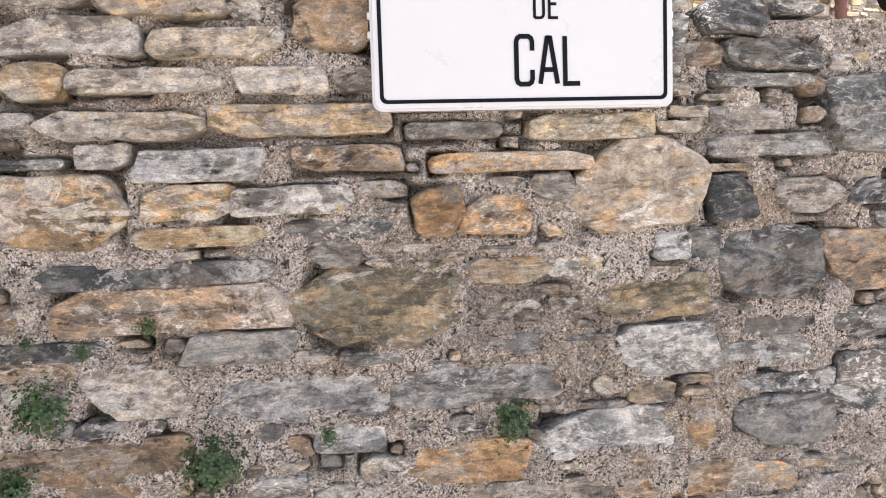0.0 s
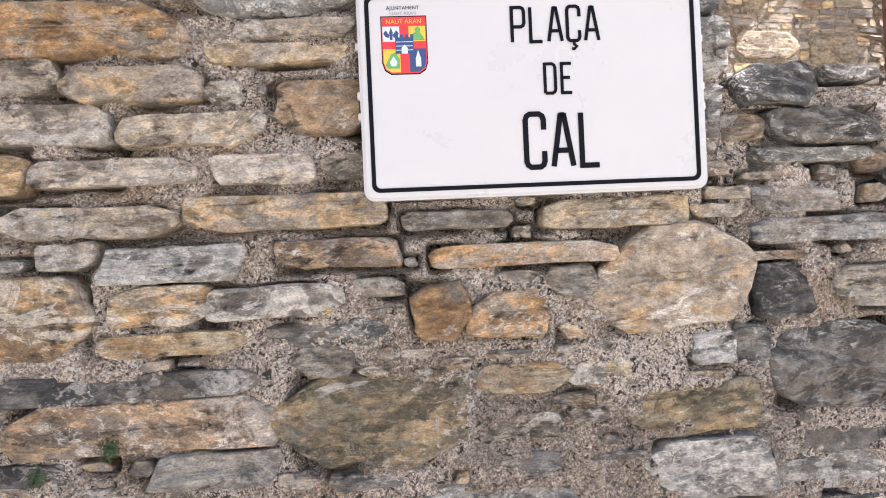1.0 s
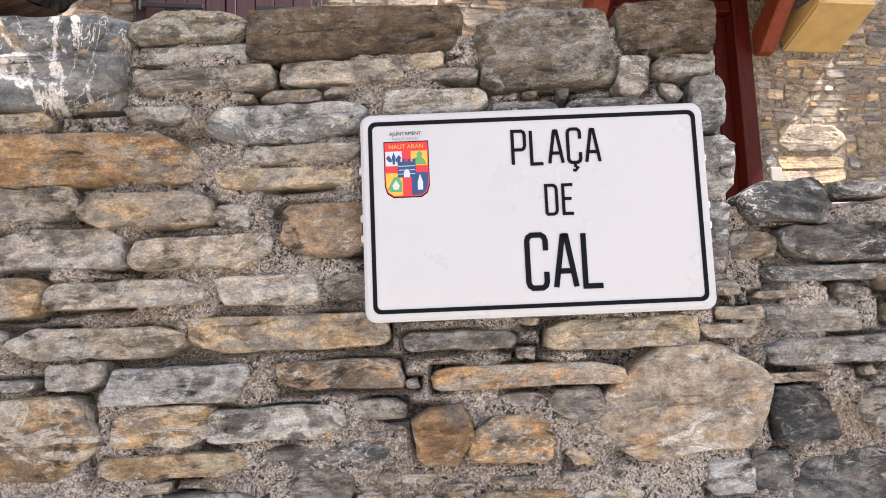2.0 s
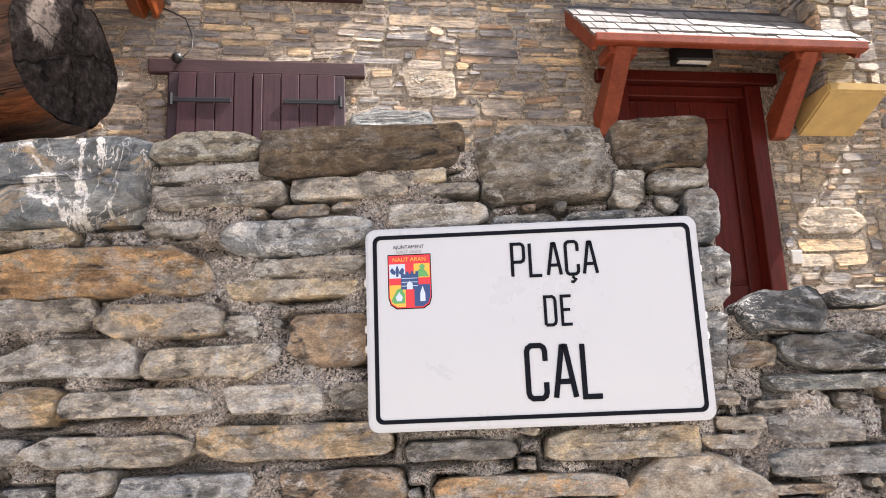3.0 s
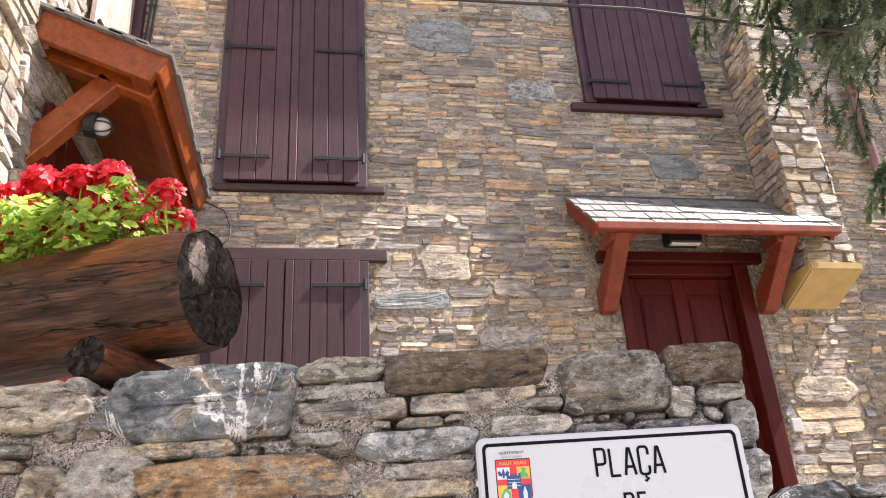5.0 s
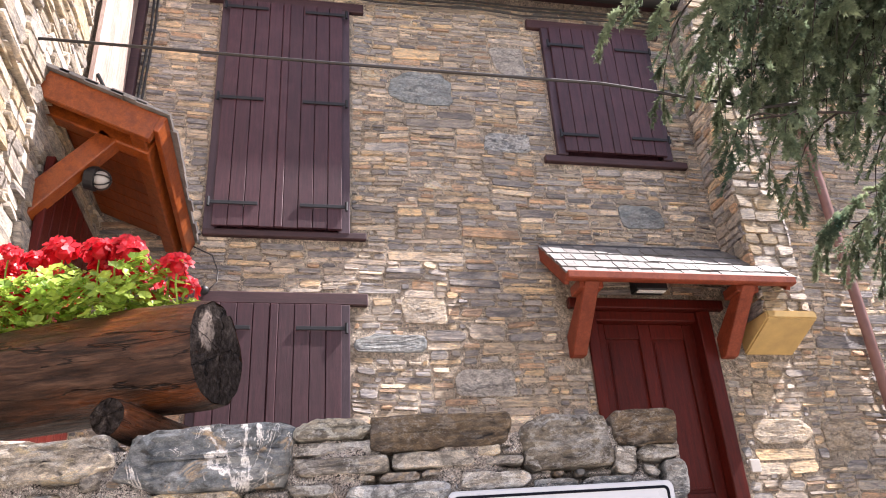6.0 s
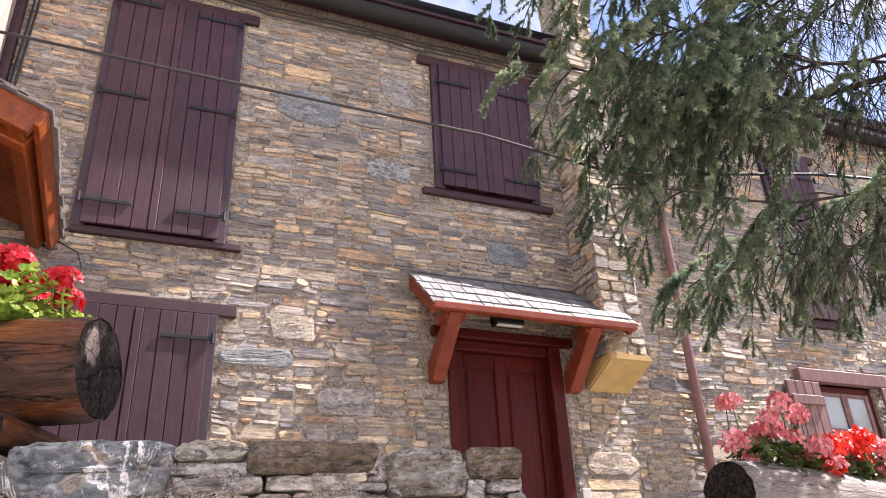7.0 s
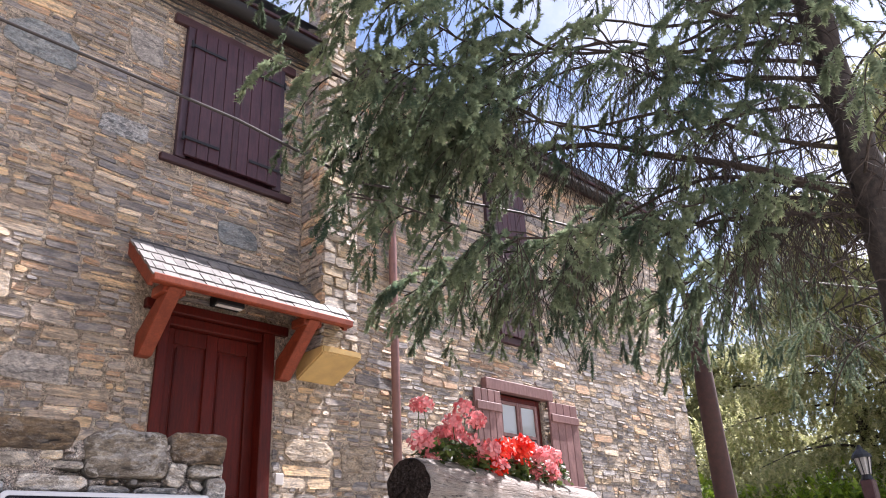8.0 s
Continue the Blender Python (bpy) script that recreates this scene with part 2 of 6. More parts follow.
def mortar(name, light, dark, pebble, smear=1.0):
    """Crumbly lime mortar: pale and dark grit, smears, and pits with their shade painted in."""
    m = Mat(name)
    p = m.place()
    n = m.noise(p, 9, 7, 0.68, 0.4)
    col = m.ramp(n, [(0.34, dark), (0.66, light)])
    v = m.node("ShaderNodeTexVoronoi", Vector=p, Scale=pebble)
    tint = m.node("ShaderNodeHueSaturation", Color=col, Value=m.grey(m.node("ShaderNodeSeparateColor", Color=v.outputs["Color"]).outputs[0], 0, 1, 0.58, 1.40)).outputs[0]
    wash = m.noise(p, 2.6, 5, 0.6, 0.5)
    tint = m.mix(1.0, tint, m.ramp(wash, [(0.40, (0.72, 0.69, 0.65)), (0.60, (1.12, 1.12, 1.12))]), "MULTIPLY")
    rusty = m.noise(p, 4.2, 7, 0.66, 1.0)
    tint = m.mix(m.grey(rusty, 0.53, 0.62, 0, 0.45 * smear), tint, tuple(v * k for v, k in zip(dark, (0.86, 0.70, 0.52))))
    slaty = m.noise(m.place((0.8, 1, 1.6)), 6.5, 8, 0.7, 0.9)
    tint = m.mix(m.grey(slaty, 0.53, 0.58, 0, 0.5 * smear), tint, tuple(v * k for v, k in zip(dark, (0.55, 0.57, 0.60))))
    fresh = m.grey(m.noise(p, 5.0, 6, 0.62, 0.6), 0.47, 0.55)
    tint = m.mix(m.math("MULTIPLY", fresh, 0.5), tint, tuple(min(0.9, c * k) for c, k in zip(light, (1.10, 1.08, 1.08))))
    grit = m.noise(p, 300, 5, 0.8)
    col = m.mix(1.0, tint, m.ramp(grit, [(0.40, (0.42, 0.40, 0.38)), (0.5, (1.02, 1.02, 1.02)), (0.60, (1.65, 1.65, 1.62))]), "MULTIPLY")
    mid = m.noise(p, 30, 8, 0.75, 0.5)
    col = m.mix(1.0, col, m.ramp(mid, [(0.36, (0.68, 0.66, 0.63)), (0.64, (1.25, 1.25, 1.25))]), "MULTIPLY")
    col = m.mix(m.grey(mid, 0.63, 0.70, 0, 0.0), col, (0.06, 0.052, 0.045))
    # small pits: near-black stands for the shade inside them
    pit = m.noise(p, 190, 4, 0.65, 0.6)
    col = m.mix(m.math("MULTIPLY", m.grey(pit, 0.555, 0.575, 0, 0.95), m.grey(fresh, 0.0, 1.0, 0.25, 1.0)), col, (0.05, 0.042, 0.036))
    blob = m.noise(p, 48, 6, 0.7, 0.6)
    col = m.mix(m.grey(blob, 0.60, 0.625, 0, 0.75), col, tuple(min(0.9, c * 1.25) for c in light))
    # larger holes, their inner shade likewise put into the colour
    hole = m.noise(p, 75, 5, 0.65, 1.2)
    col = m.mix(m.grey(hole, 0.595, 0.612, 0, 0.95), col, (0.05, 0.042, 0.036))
    h = m.math("ADD", m.math("ADD", m.math("MULTIPLY", v.outputs["Distance"], -0.6), m.math("MULTIPLY", grit, 0.6)), m.math("ADD", m.math("MULTIPLY", mid, 1.6), m.math("ADD", m.grey(hole, 0.59, 0.62, 0.0, -1.2), m.grey(pit, 0.55, 0.58, 0.0, -0.6))))
    return m.done(col, 0.95, m.bump(h, 1.0, 0.022))


MORTAR = mortar("lime_mortar", (0.84, 0.77, 0.725), (0.55, 0.49, 0.445), 210)
HOUSE_MORTAR = mortar("house_mortar", (0.80, 0.70, 0.585), (0.58, 0.50, 0.41), 60, 0.4)

HOUSE_COLOURS = [(0.21, 0.185, 0.15), (0.32, 0.265, 0.19), (0.185, 0.175, 0.165), (0.40, 0.345, 0.26), (0.135, 0.13, 0.13), (0.25, 0.215, 0.175),
                 (0.30, 0.20, 0.12), (0.20, 0.195, 0.19), (0.30, 0.27, 0.23), (0.155, 0.155, 0.16), (0.37, 0.28, 0.16), (0.23, 0.225, 0.215)]


def house_rock(name, island, palette=HOUSE_COLOURS, gain=1.95):
    m = Mat(name)
    s = m.seed(island)
    n = len(palette)
    palette = [tuple(min(0.8, (v * 0.80 + 0.20 * sum(c) / 3) * gain * k) for v, k in zip(c, (1.02, 0.965, 0.95))) for c in palette]
    col = m.ramp(s, [(i / n, c) for i, c in enumerate(palette)], "CONSTANT")
    s2 = m.math("FRACT", m.math("MULTIPLY", s, 137.31))
    p = m.place((0.8, 1, 2.2), s)
    a = m.noise(p, 8, 7, 0.66, 1.0)
    col = m.mix(1.0, col, m.ramp(a, [(0.36, (0.55, 0.57, 0.61)), (0.5, (1.0, 1.0, 1.0)), (0.64, (1.36, 1.27, 1.12))]), "MULTIPLY")
    stain = m.noise(p, 14, 8, 0.72, 1.2)
    col = m.mix(m.grey(stain, 0.54, 0.58, 0, 0.45), col, (0.13, 0.12, 0.115))
    pale = m.noise(m.place((0.7, 1, 2.6), s), 12, 8, 0.72, 0.9)
    col = m.mix(m.grey(pale, 0.55, 0.59, 0, 0.38), col, (0.56, 0.50, 0.40))
    lam = m.noise(m.place((0.4, 1, 6), s), 12, 6, 0.66, 0.7)
    col = m.mix(1.0, col, m.ramp(lam, [(0.38, (0.72, 0.72, 0.73)), (0.5, (1.0, 1.0, 1.0)), (0.62, (1.18, 1.17, 1.14))]), "MULTIPLY")
    g = m.noise(p, 60, 5, 0.75)
    col = m.mix(1.0, col, m.ramp(g, [(0.34, (0.74, 0.74, 0.74)), (0.66, (1.25, 1.25, 1.23))]), "MULTIPLY")
    col = m.node("ShaderNodeHueSaturation", Color=col, Value=m.grey(s2, 0, 1, 0.82, 1.18)).outputs[0]
    return m.done(col, 0.85, m.bump(m.math("ADD", lam, m.math("MULTIPLY", g, 0.5)), 1.0, 0.018))


HOUSE_ROCK = house_rock("house_stone", False)
HOUSE_RUBBLE = house_rock("house_rubble", True)
PALE_PALETTE = [(0.48, 0.43, 0.33), (0.56, 0.52, 0.44), (0.42, 0.36, 0.26), (0.52, 0.42, 0.25), (0.60, 0.57, 0.50), (0.38, 0.35, 0.30)]
PALE_RUBBLE = house_rock("pale_stone", False, PALE_PALETTE, 0.88)


def wood(name, dark, light, axis=(14, 14, 1.2), rough=0.55, seeded=True, wear=0.0, coat=0.0, spec=0.5):
    m = Mat(name)
    p = m.place(axis, m.seed() if seeded else None)
    a = m.noise(p, 4.0, 5, 0.6, 0.4)
    col = m.ramp(a, [(0.3, dark), (0.7, light)])
    f = m.noise(p, 26, 4, 0.7)
    col = m.mix(1.0, col, m.ramp(f, [(0.3, (0.7, 0.7, 0.7)), (0.7, (1.2, 1.2, 1.2))]), "MULTIPLY")
    if wear:
        w = m.noise(m.place(), 5, 5, 0.7)
        col = m.mix(m.grey(w, 0.5, 0.72, 0, wear), col, tuple(min(1, v * 2.2 + 0.05) for v in light))
    if seeded:
        col = m.node("ShaderNodeHueSaturation", Color=col, Value=m.grey(m.seed(), 0, 1, 0.85, 1.15)).outputs[0]
    return m.done(col, rough, m.bump(m.math("ADD", a, f), 0.3, 0.004), Coat_Weight=coat, Specular_IOR_Level=spec)


SHUTTER = wood("shutter_stain", (0.032, 0.010, 0.016), (0.070, 0.024, 0.033), rough=0.5, wear=0.12)
FRAME = wood("frame_stain", (0.036, 0.019, 0.028), (0.066, 0.035, 0.048), rough=0.5, wear=0.1)
LINTEL = wood("lintel_stain", (0.036, 0.015, 0.018), (0.068, 0.028, 0.032), axis=(1.2, 14, 14), rough=0.55, wear=0.1)
DOOR = wood("door_varnish", (0.052, 0.006, 0.004), (0.105, 0.011, 0.006), rough=0.42, spec=0.25)
CANOPY = wood("canopy_stain", (0.17, 0.032, 0.013), (0.27, 0.060, 0.026), axis=(3, 3, 3), rough=0.5, spec=0.3)
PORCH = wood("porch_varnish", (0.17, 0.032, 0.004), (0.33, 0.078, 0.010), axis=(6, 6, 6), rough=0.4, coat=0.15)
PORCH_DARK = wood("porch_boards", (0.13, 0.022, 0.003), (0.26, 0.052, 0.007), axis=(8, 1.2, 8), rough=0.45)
PLANK = wood("bleached_planks", (0.32, 0.22, 0.18), (0.48, 0.37, 0.32), rough=0.7, wear=0.4)
PINKWOOD = wood("faded_shutter", (0.17, 0.085, 0.08), (0.26, 0.145, 0.135), rough=0.6, wear=0.25)


def plain(name, color, rough=0.5, metal=0.0, vary=0.25, scale=25.0, bump=0.15, coat=0.0, spec=0.5):
    m = Mat(name)
    n = m.noise(m.place(), scale, 5, 0.65)
    col = m.mix(m.grey(n, 0.3, 0.7), tuple(v * (1 - vary) for v in color), tuple(min(1, v * (1 + vary)) for v in color))
    return m.done(col, m.grey(n, 0.3, 0.7, rough * 0.85, min(1, rough * 1.15)), m.bump(n, bump, 0.004), Metallic=metal, Coat_Weight=coat, Specular_IOR_Level=spec)


IRON = plain("black_iron", (0.018, 0.02, 0.024), 0.55, 0.3)
BLACK = plain("black_plastic", (0.012, 0.012, 0.014), 0.5)
SIGN_WHITE = plain("sign_enamel", (0.485, 0.50, 0.53), 0.3, vary=0.02, scale=8, bump=0.02, coat=0.2)
SIGN_EDGE = plain("sign_rim", (0.62, 0.59, 0.56), 0.4, vary=0.06)
INK = plain("black_paint", (0.006, 0.007, 0.012), 0.8, vary=0.1, bump=0.0, spec=0.1)
COPPER = plain("painted_pipe", (0.20, 0.105, 0.095), 0.45, vary=0.2, scale=9)
ROOF = plain("dark_roof", (0.05, 0.05, 0.055), 0.7, vary=0.4, scale=6)
FASCIA = plain("black_gutter", (0.014, 0.013, 0.013), 0.75, vary=0.4, scale=10)
YELLOW = plain("yellow_render", (0.52, 0.36, 0.14), 0.85, vary=0.16, scale=7, bump=0.3)
PAVING = plain("terrace_paving", (0.24, 0.22, 0.19), 0.9, vary=0.3, scale=5, bump=0.4)
GROUND = plain("gravel_ground", (0.50, 0.45, 0.38), 0.95, vary=0.4, scale=6, bump=0.5)
LAMP_GLASS = plain("opal_lamp_glass", (0.80, 0.78, 0.74), 0.25, vary=0.04)
RUBBER = plain("cable_sheath", (0.03, 0.028, 0.027), 0.6)
WIRE = plain("weathered_cable", (0.032, 0.028, 0.027), 0.6)


def slate_mat(name, light, dark):
    m = Mat(name)
    s = m.seed()
    p = m.place((1, 1, 1), s)
    a = m.noise(p, 14, 5, 0.65)
    col = m.ramp(a, [(0.3, dark), (0.7, light)])
    col = m.node("ShaderNodeHueSaturation", Color=col, Value=m.grey(s, 0, 1, 0.7, 1.2)).outputs[0]
    return m.done(col, 0.55, m.bump(m.noise(p, 60, 4, 0.7), 0.5, 0.006))


SLATE_TILE = slate_mat("grey_roof_slate", (0.27, 0.255, 0.245), (0.13, 0.125, 0.122))


def log_mat(name="weathered_log", dapple=0.0):
    """Weathered brown log, darker and shinier where the stain survives; can be paled, which paints in dappled sun."""
    m = Mat(name)
    p = m.place((1.0, 9, 9), local=True)
    a = m.noise(p, 5, 6, 0.65, 0.6)
    col = m.ramp(a, [(0.32, (0.014, 0.007, 0.005)), (0.5, (0.052, 0.024, 0.014)), (0.68, (0.13, 0.070, 0.044))])
    b = m.noise(m.place((0.7, 3, 3), local=True), 3.2, 4, 0.6)
    col = m.mix(m.grey(b, 0.50, 0.64, 0, 0.75), col, (0.15, 0.044, 0.012))
    c = m.noise(p, 18, 6, 0.75)
    col = m.mix(1.0, col, m.ramp(c, [(0.36, (0.55, 0.55, 0.55)), (0.64, (1.4, 1.4, 1.4))]), "MULTIPLY")
    # pale grey over the grain puts dappled sunlight into the colour
    if dapple:
        col = m.mix(m.grey(c, 0.38, 0.58, dapple * 0.5, dapple), col, (0.34, 0.31, 0.28))
    split = m.math("ABSOLUTE", m.math("SUBTRACT", m.noise(m.place((0.5, 4, 4), local=True), 3.0, 4, 0.55, 0.5), 0.5))
    col = m.mix(m.grey(split, 0.002, 0.008, 0.9, 0.0), col, (0.003, 0.002, 0.002))
    a = m.math("ADD", a, m.grey(split, 0.002, 0.010, -0.8, 0.0))
    return m.done(col, m.grey(b, 0.4, 0.66, 0.55, 0.22), m.bump(m.math("ADD", a, m.math("MULTIPLY", c, 0.5)), 0.8, 0.012), Specular_IOR_Level=0.3)


def log_end_mat(name="log_end_grain", lit=0.9):
    """End grain: rings and radial checks, blackened, with a dappled sun patch painted in."""
    m = Mat(name)
    p = m.place((1, 1, 1), local=True)
    sep = m.node("ShaderNodeSeparateXYZ", Vector=p)
    r = m.math("SQRT", m.math("ADD", m.math("POWER", sep.outputs[1], 2.0), m.math("POWER", sep.outputs[2], 2.0)))
    wob = m.noise(p, 9, 3)
    rings = m.math("SINE", m.math("MULTIPLY", m.math("ADD", r, m.math("MULTIPLY", wob, 0.03)), 520.0))
    g = m.noise(p, 60, 5, 0.75)
    col = m.ramp(g, [(0.38, (0.010, 0.007, 0.006)), (0.55, (0.036, 0.028, 0.025)), (0.68, (0.095, 0.080, 0.072))])
    # pale oval at the upper rim: a spot of sunlight put into the colour
    pat = m.math("ADD", m.math("POWER", m.math("DIVIDE", m.math("SUBTRACT", sep.outputs[1], 0.062), 0.036), 2.0), m.math("POWER", m.math("DIVIDE", m.math("SUBTRACT", sep.outputs[2], 0.045), 0.055), 2.0))
    pat = m.math("ADD", pat, m.math("MULTIPLY", m.math("SUBTRACT", m.noise(p, 28, 6, 0.7), 0.5), 3.0))
    col = m.mix(m.math("MULTIPLY", m.grey(pat, 0.6, 1.1, lit, 0.0), m.grey(g, 0.38, 0.52, 0.25, 1.0)), col, (0.36, 0.30, 0.26))
    turn = m.math("MULTIPLY", m.math("ARCTAN2", sep.outputs[2], sep.outputs[1]), 2.6)
    ray = m.math("ABSOLUTE", m.math("SINE", m.math("ADD", turn, m.math("MULTIPLY", wob, 4.0))))
    col = m.mix(m.grey(ray, 0.02, 0.07, 0.9, 0.0), col, (0.004, 0.003, 0.003))
    return m.done(col, 0.75, m.bump(m.math("ADD", m.math("ADD", m.math("MULTIPLY", rings, 0.03), g), m.grey(ray, 0.02, 0.09, -1.0, 0.0)), 1.0, 0.012), Specular_IOR_Level=0.12)


LOG, DAPPLED_LOG, LOG_END = log_mat(), log_mat("dappled_log", 0.8), log_end_mat()
DARK_END = log_end_mat("dark_end_grain", 0.0)


def leaf_mat(name, dark, light, island=True, trans=0.25, rough=0.45, clump=0.0):
    m = Mat(name)
    s = m.seed(island)
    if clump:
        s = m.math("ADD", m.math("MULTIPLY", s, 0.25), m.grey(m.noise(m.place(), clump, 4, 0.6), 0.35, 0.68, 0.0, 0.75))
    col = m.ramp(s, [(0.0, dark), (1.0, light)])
    n = m.noise(m.place(), 40, 3)
    col = m.mix(1.0, col, m.ramp(n, [(0.3, (0.75, 0.75, 0.75)), (0.7, (1.2, 1.2, 1.2))]), "MULTIPLY")
    m.done(col, rough)
    tr = m.node("ShaderNodeBsdfTranslucent", Color=col)
    mx = m.node("ShaderNodeMixShader", i0=trans, i1=m.b.outputs[0], i2=tr.outputs[0])
    m.t.links.new(mx.outputs[0], m.t.nodes["Material Output"].inputs[0])
    return m.m


GERANIUM_LEAF = leaf_mat("geranium_leaf", (0.17, 0.30, 0.03), (0.50, 0.64, 0.11), trans=0.5)
GERANIUM_RED = leaf_mat("geranium_petal", (0.55, 0.008, 0.02), (0.80, 0.03, 0.045), trans=0.35)
BEGONIA_LEAF = leaf_mat("begonia_leaf", (0.035, 0.06, 0.015), (0.10, 0.13, 0.03), trans=0.3)
BEGONIA_PINK = leaf_mat("begonia_pink_petal", (0.72, 0.17, 0.19), (0.85, 0.42, 0.42), trans=0.35)
BEGONIA_RED = leaf_mat("begonia_red_petal", (0.75, 0.02, 0.012), (0.85, 0.07, 0.02), trans=0.35)
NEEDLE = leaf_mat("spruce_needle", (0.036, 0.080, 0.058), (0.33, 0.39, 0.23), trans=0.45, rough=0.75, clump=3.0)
LARCH = leaf_mat("far_larch_leaf", (0.24, 0.27, 0.10), (0.52, 0.50, 0.28), trans=0.6)
HEDGE = leaf_mat("hedge_leaf", (0.12, 0.22, 0.02), (0.40, 0.52, 0.06), trans=0.6)
WALL_PLANT = leaf_mat("wall_plant_leaf", (0.018, 0.045, 0.014), (0.05, 0.095, 0.03), trans=0.2)
BARK = plain("spruce_bark", (0.036, 0.029, 0.026), 0.9, vary=0.85, scale=30, bump=1.0)
TWIG = plain("bare_twig", (0.034, 0.025, 0.020), 0.9, vary=0.6, scale=40, bump=0.8)

# ---------------------------------------------------------------- mesh helpers


def mesh_of(name, bm, material):
    me = bpy.data.meshes.new(name)
    bm.to_mesh(me)
    bm.free()
    for mt in material if isinstance(material, (list, tuple)) else [material]:
        me.materials.append(mt)
    return me


def part(name, bm, material, parent=None, label="", smooth=False):
    """One mesh object from a bmesh, under a thing or under a part."""
    me = mesh_of(name, bm, material)
    if smooth:
        me.polygons.foreach_set("use_smooth", [True] * len(me.polygons))
    ob = new(name, me)
    if parent is not None:
        ob.parent = parent
    if label:
        tagged(ob, label)
    return ob


def raw(name, verts, faces, material, parent=None, label=""):
    me = bpy.data.meshes.new(name)
    me.from_pydata(verts, [], faces)
    me.materials.append(material)
    ob = new(name, me)
    if parent is not None:
        ob.parent = parent
    if label:
        tagged(ob, label)
    return ob


def thing(name, m=None, label="", category="", group="", kind=""):
    ob = new(name)
    ob.empty_display_size = 0.1
    if m is not None:
        ob.matrix_world = m
    return tagged(ob, label, category, group, kind)


def box(x0, y0, z0, x1, y1, z1, bevel=0.0, bm=None, m=None, seg=1):
    b = bmesh.new()
    bmesh.ops.create_cube(b, size=1.0)
    for v in b.verts:
        v.co = Vector((x0 + (v.co.x + 0.5) * (x1 - x0), y0 + (v.co.y + 0.5) * (y1 - y0), z0 + (v.co.z + 0.5) * (z1 - z0)))
    if bevel:
        bmesh.ops.bevel(b, geom=list(b.edges), offset=bevel, segments=seg, affect="EDGES")
    if m is not None:
        b.transform(m)
    if bm is None:
        return b
    me = bpy.data.meshes.new("tmp")
    b.to_mesh(me)
    b.free()
    bm.from_mesh(me)
    bpy.data.meshes.remove(me)
    return bm


def tube(points, radii, sides=8, bm=None, cap=True):
    """A bent, tapered tube through points."""
    bm = bm or bmesh.new()
    pts = [Vector(p) for p in points]
    if not hasattr(radii, "__len__"):
        radii = [radii] * len(pts)
    rings = []
    for i, p in enumerate(pts):
        d = (pts[min(i + 1, len(pts) - 1)] - pts[max(i - 1, 0)]).normalized()
        up = Vector((0, 0, 1)) if abs(d.z) < 0.9 else Vector((1, 0, 0))
        a = d.cross(up).normalized()
        b = d.cross(a)
        rings.append([bm.verts.new(p + (a * math.cos(t) + b * math.sin(t)) * radii[i]) for t in (2 * math.pi * k / sides for k in range(sides))])
    for r, q in zip(rings, rings[1:]):
        for k in range(sides):
            bm.faces.new((r[k], r[(k + 1) % sides], q[(k + 1) % sides], q[k]))
    if cap:
        bm.faces.new(list(reversed(rings[0])))
        bm.faces.new(rings[-1])
    return bm


def np_mesh(name, V, F, material, parent, label=""):
    me = bpy.data.meshes.new(name)
    me.vertices.add(len(V))
    me.vertices.foreach_set("co", V.astype(np.float32).ravel())
    me.loops.add(F.size)
    me.loops.foreach_set("vertex_index", F.astype(np.int32).ravel())
    me.polygons.add(len(F))
    me.polygons.foreach_set("loop_start", np.arange(0, F.size, F.shape[1], dtype=np.int32))
    me.update(calc_edges=True)
    me.materials.append(material)
    ob = new(name, me)
    ob.parent = parent
    if label:
        tagged(ob, label)
    return ob


# ---------------------------------------------------------------- ground
GROUND_Z, TERRACE_Z = 0.25, 2.05
bm = bmesh.new()
bmesh.ops.create_grid(bm, x_segments=60, y_segments=60, size=400)
for v in bm.verts:
    far = max(0.0, v.co.length - 40)
    v.co.z = GROUND_Z + 0.10 * far * (0.6 + 0.4 * noise.noise(v.co * 0.01)) - 0.02
ground = part("ground", bm, GROUND)
tagged(ground, "grey gravelly village ground rising to hills", "ground", kind="structure")

# ---------------------------------------------------------------- the house facade
FACE = 4.80
LEFT, RIGHT, EAVE = -1.10, 9.87, 6.88
OPEN = [(-0.44, 2.75, 0.558, 4.05), (-0.44, 4.55, 0.558, 6.66), (2.20, 5.30, 3.18, 6.66), (2.235, TERRACE_Z, 3.20, 4.06),
        (5.88, 2.75, 6.62, 3.93), (5.92, 4.55, 6.62, 6.50)]


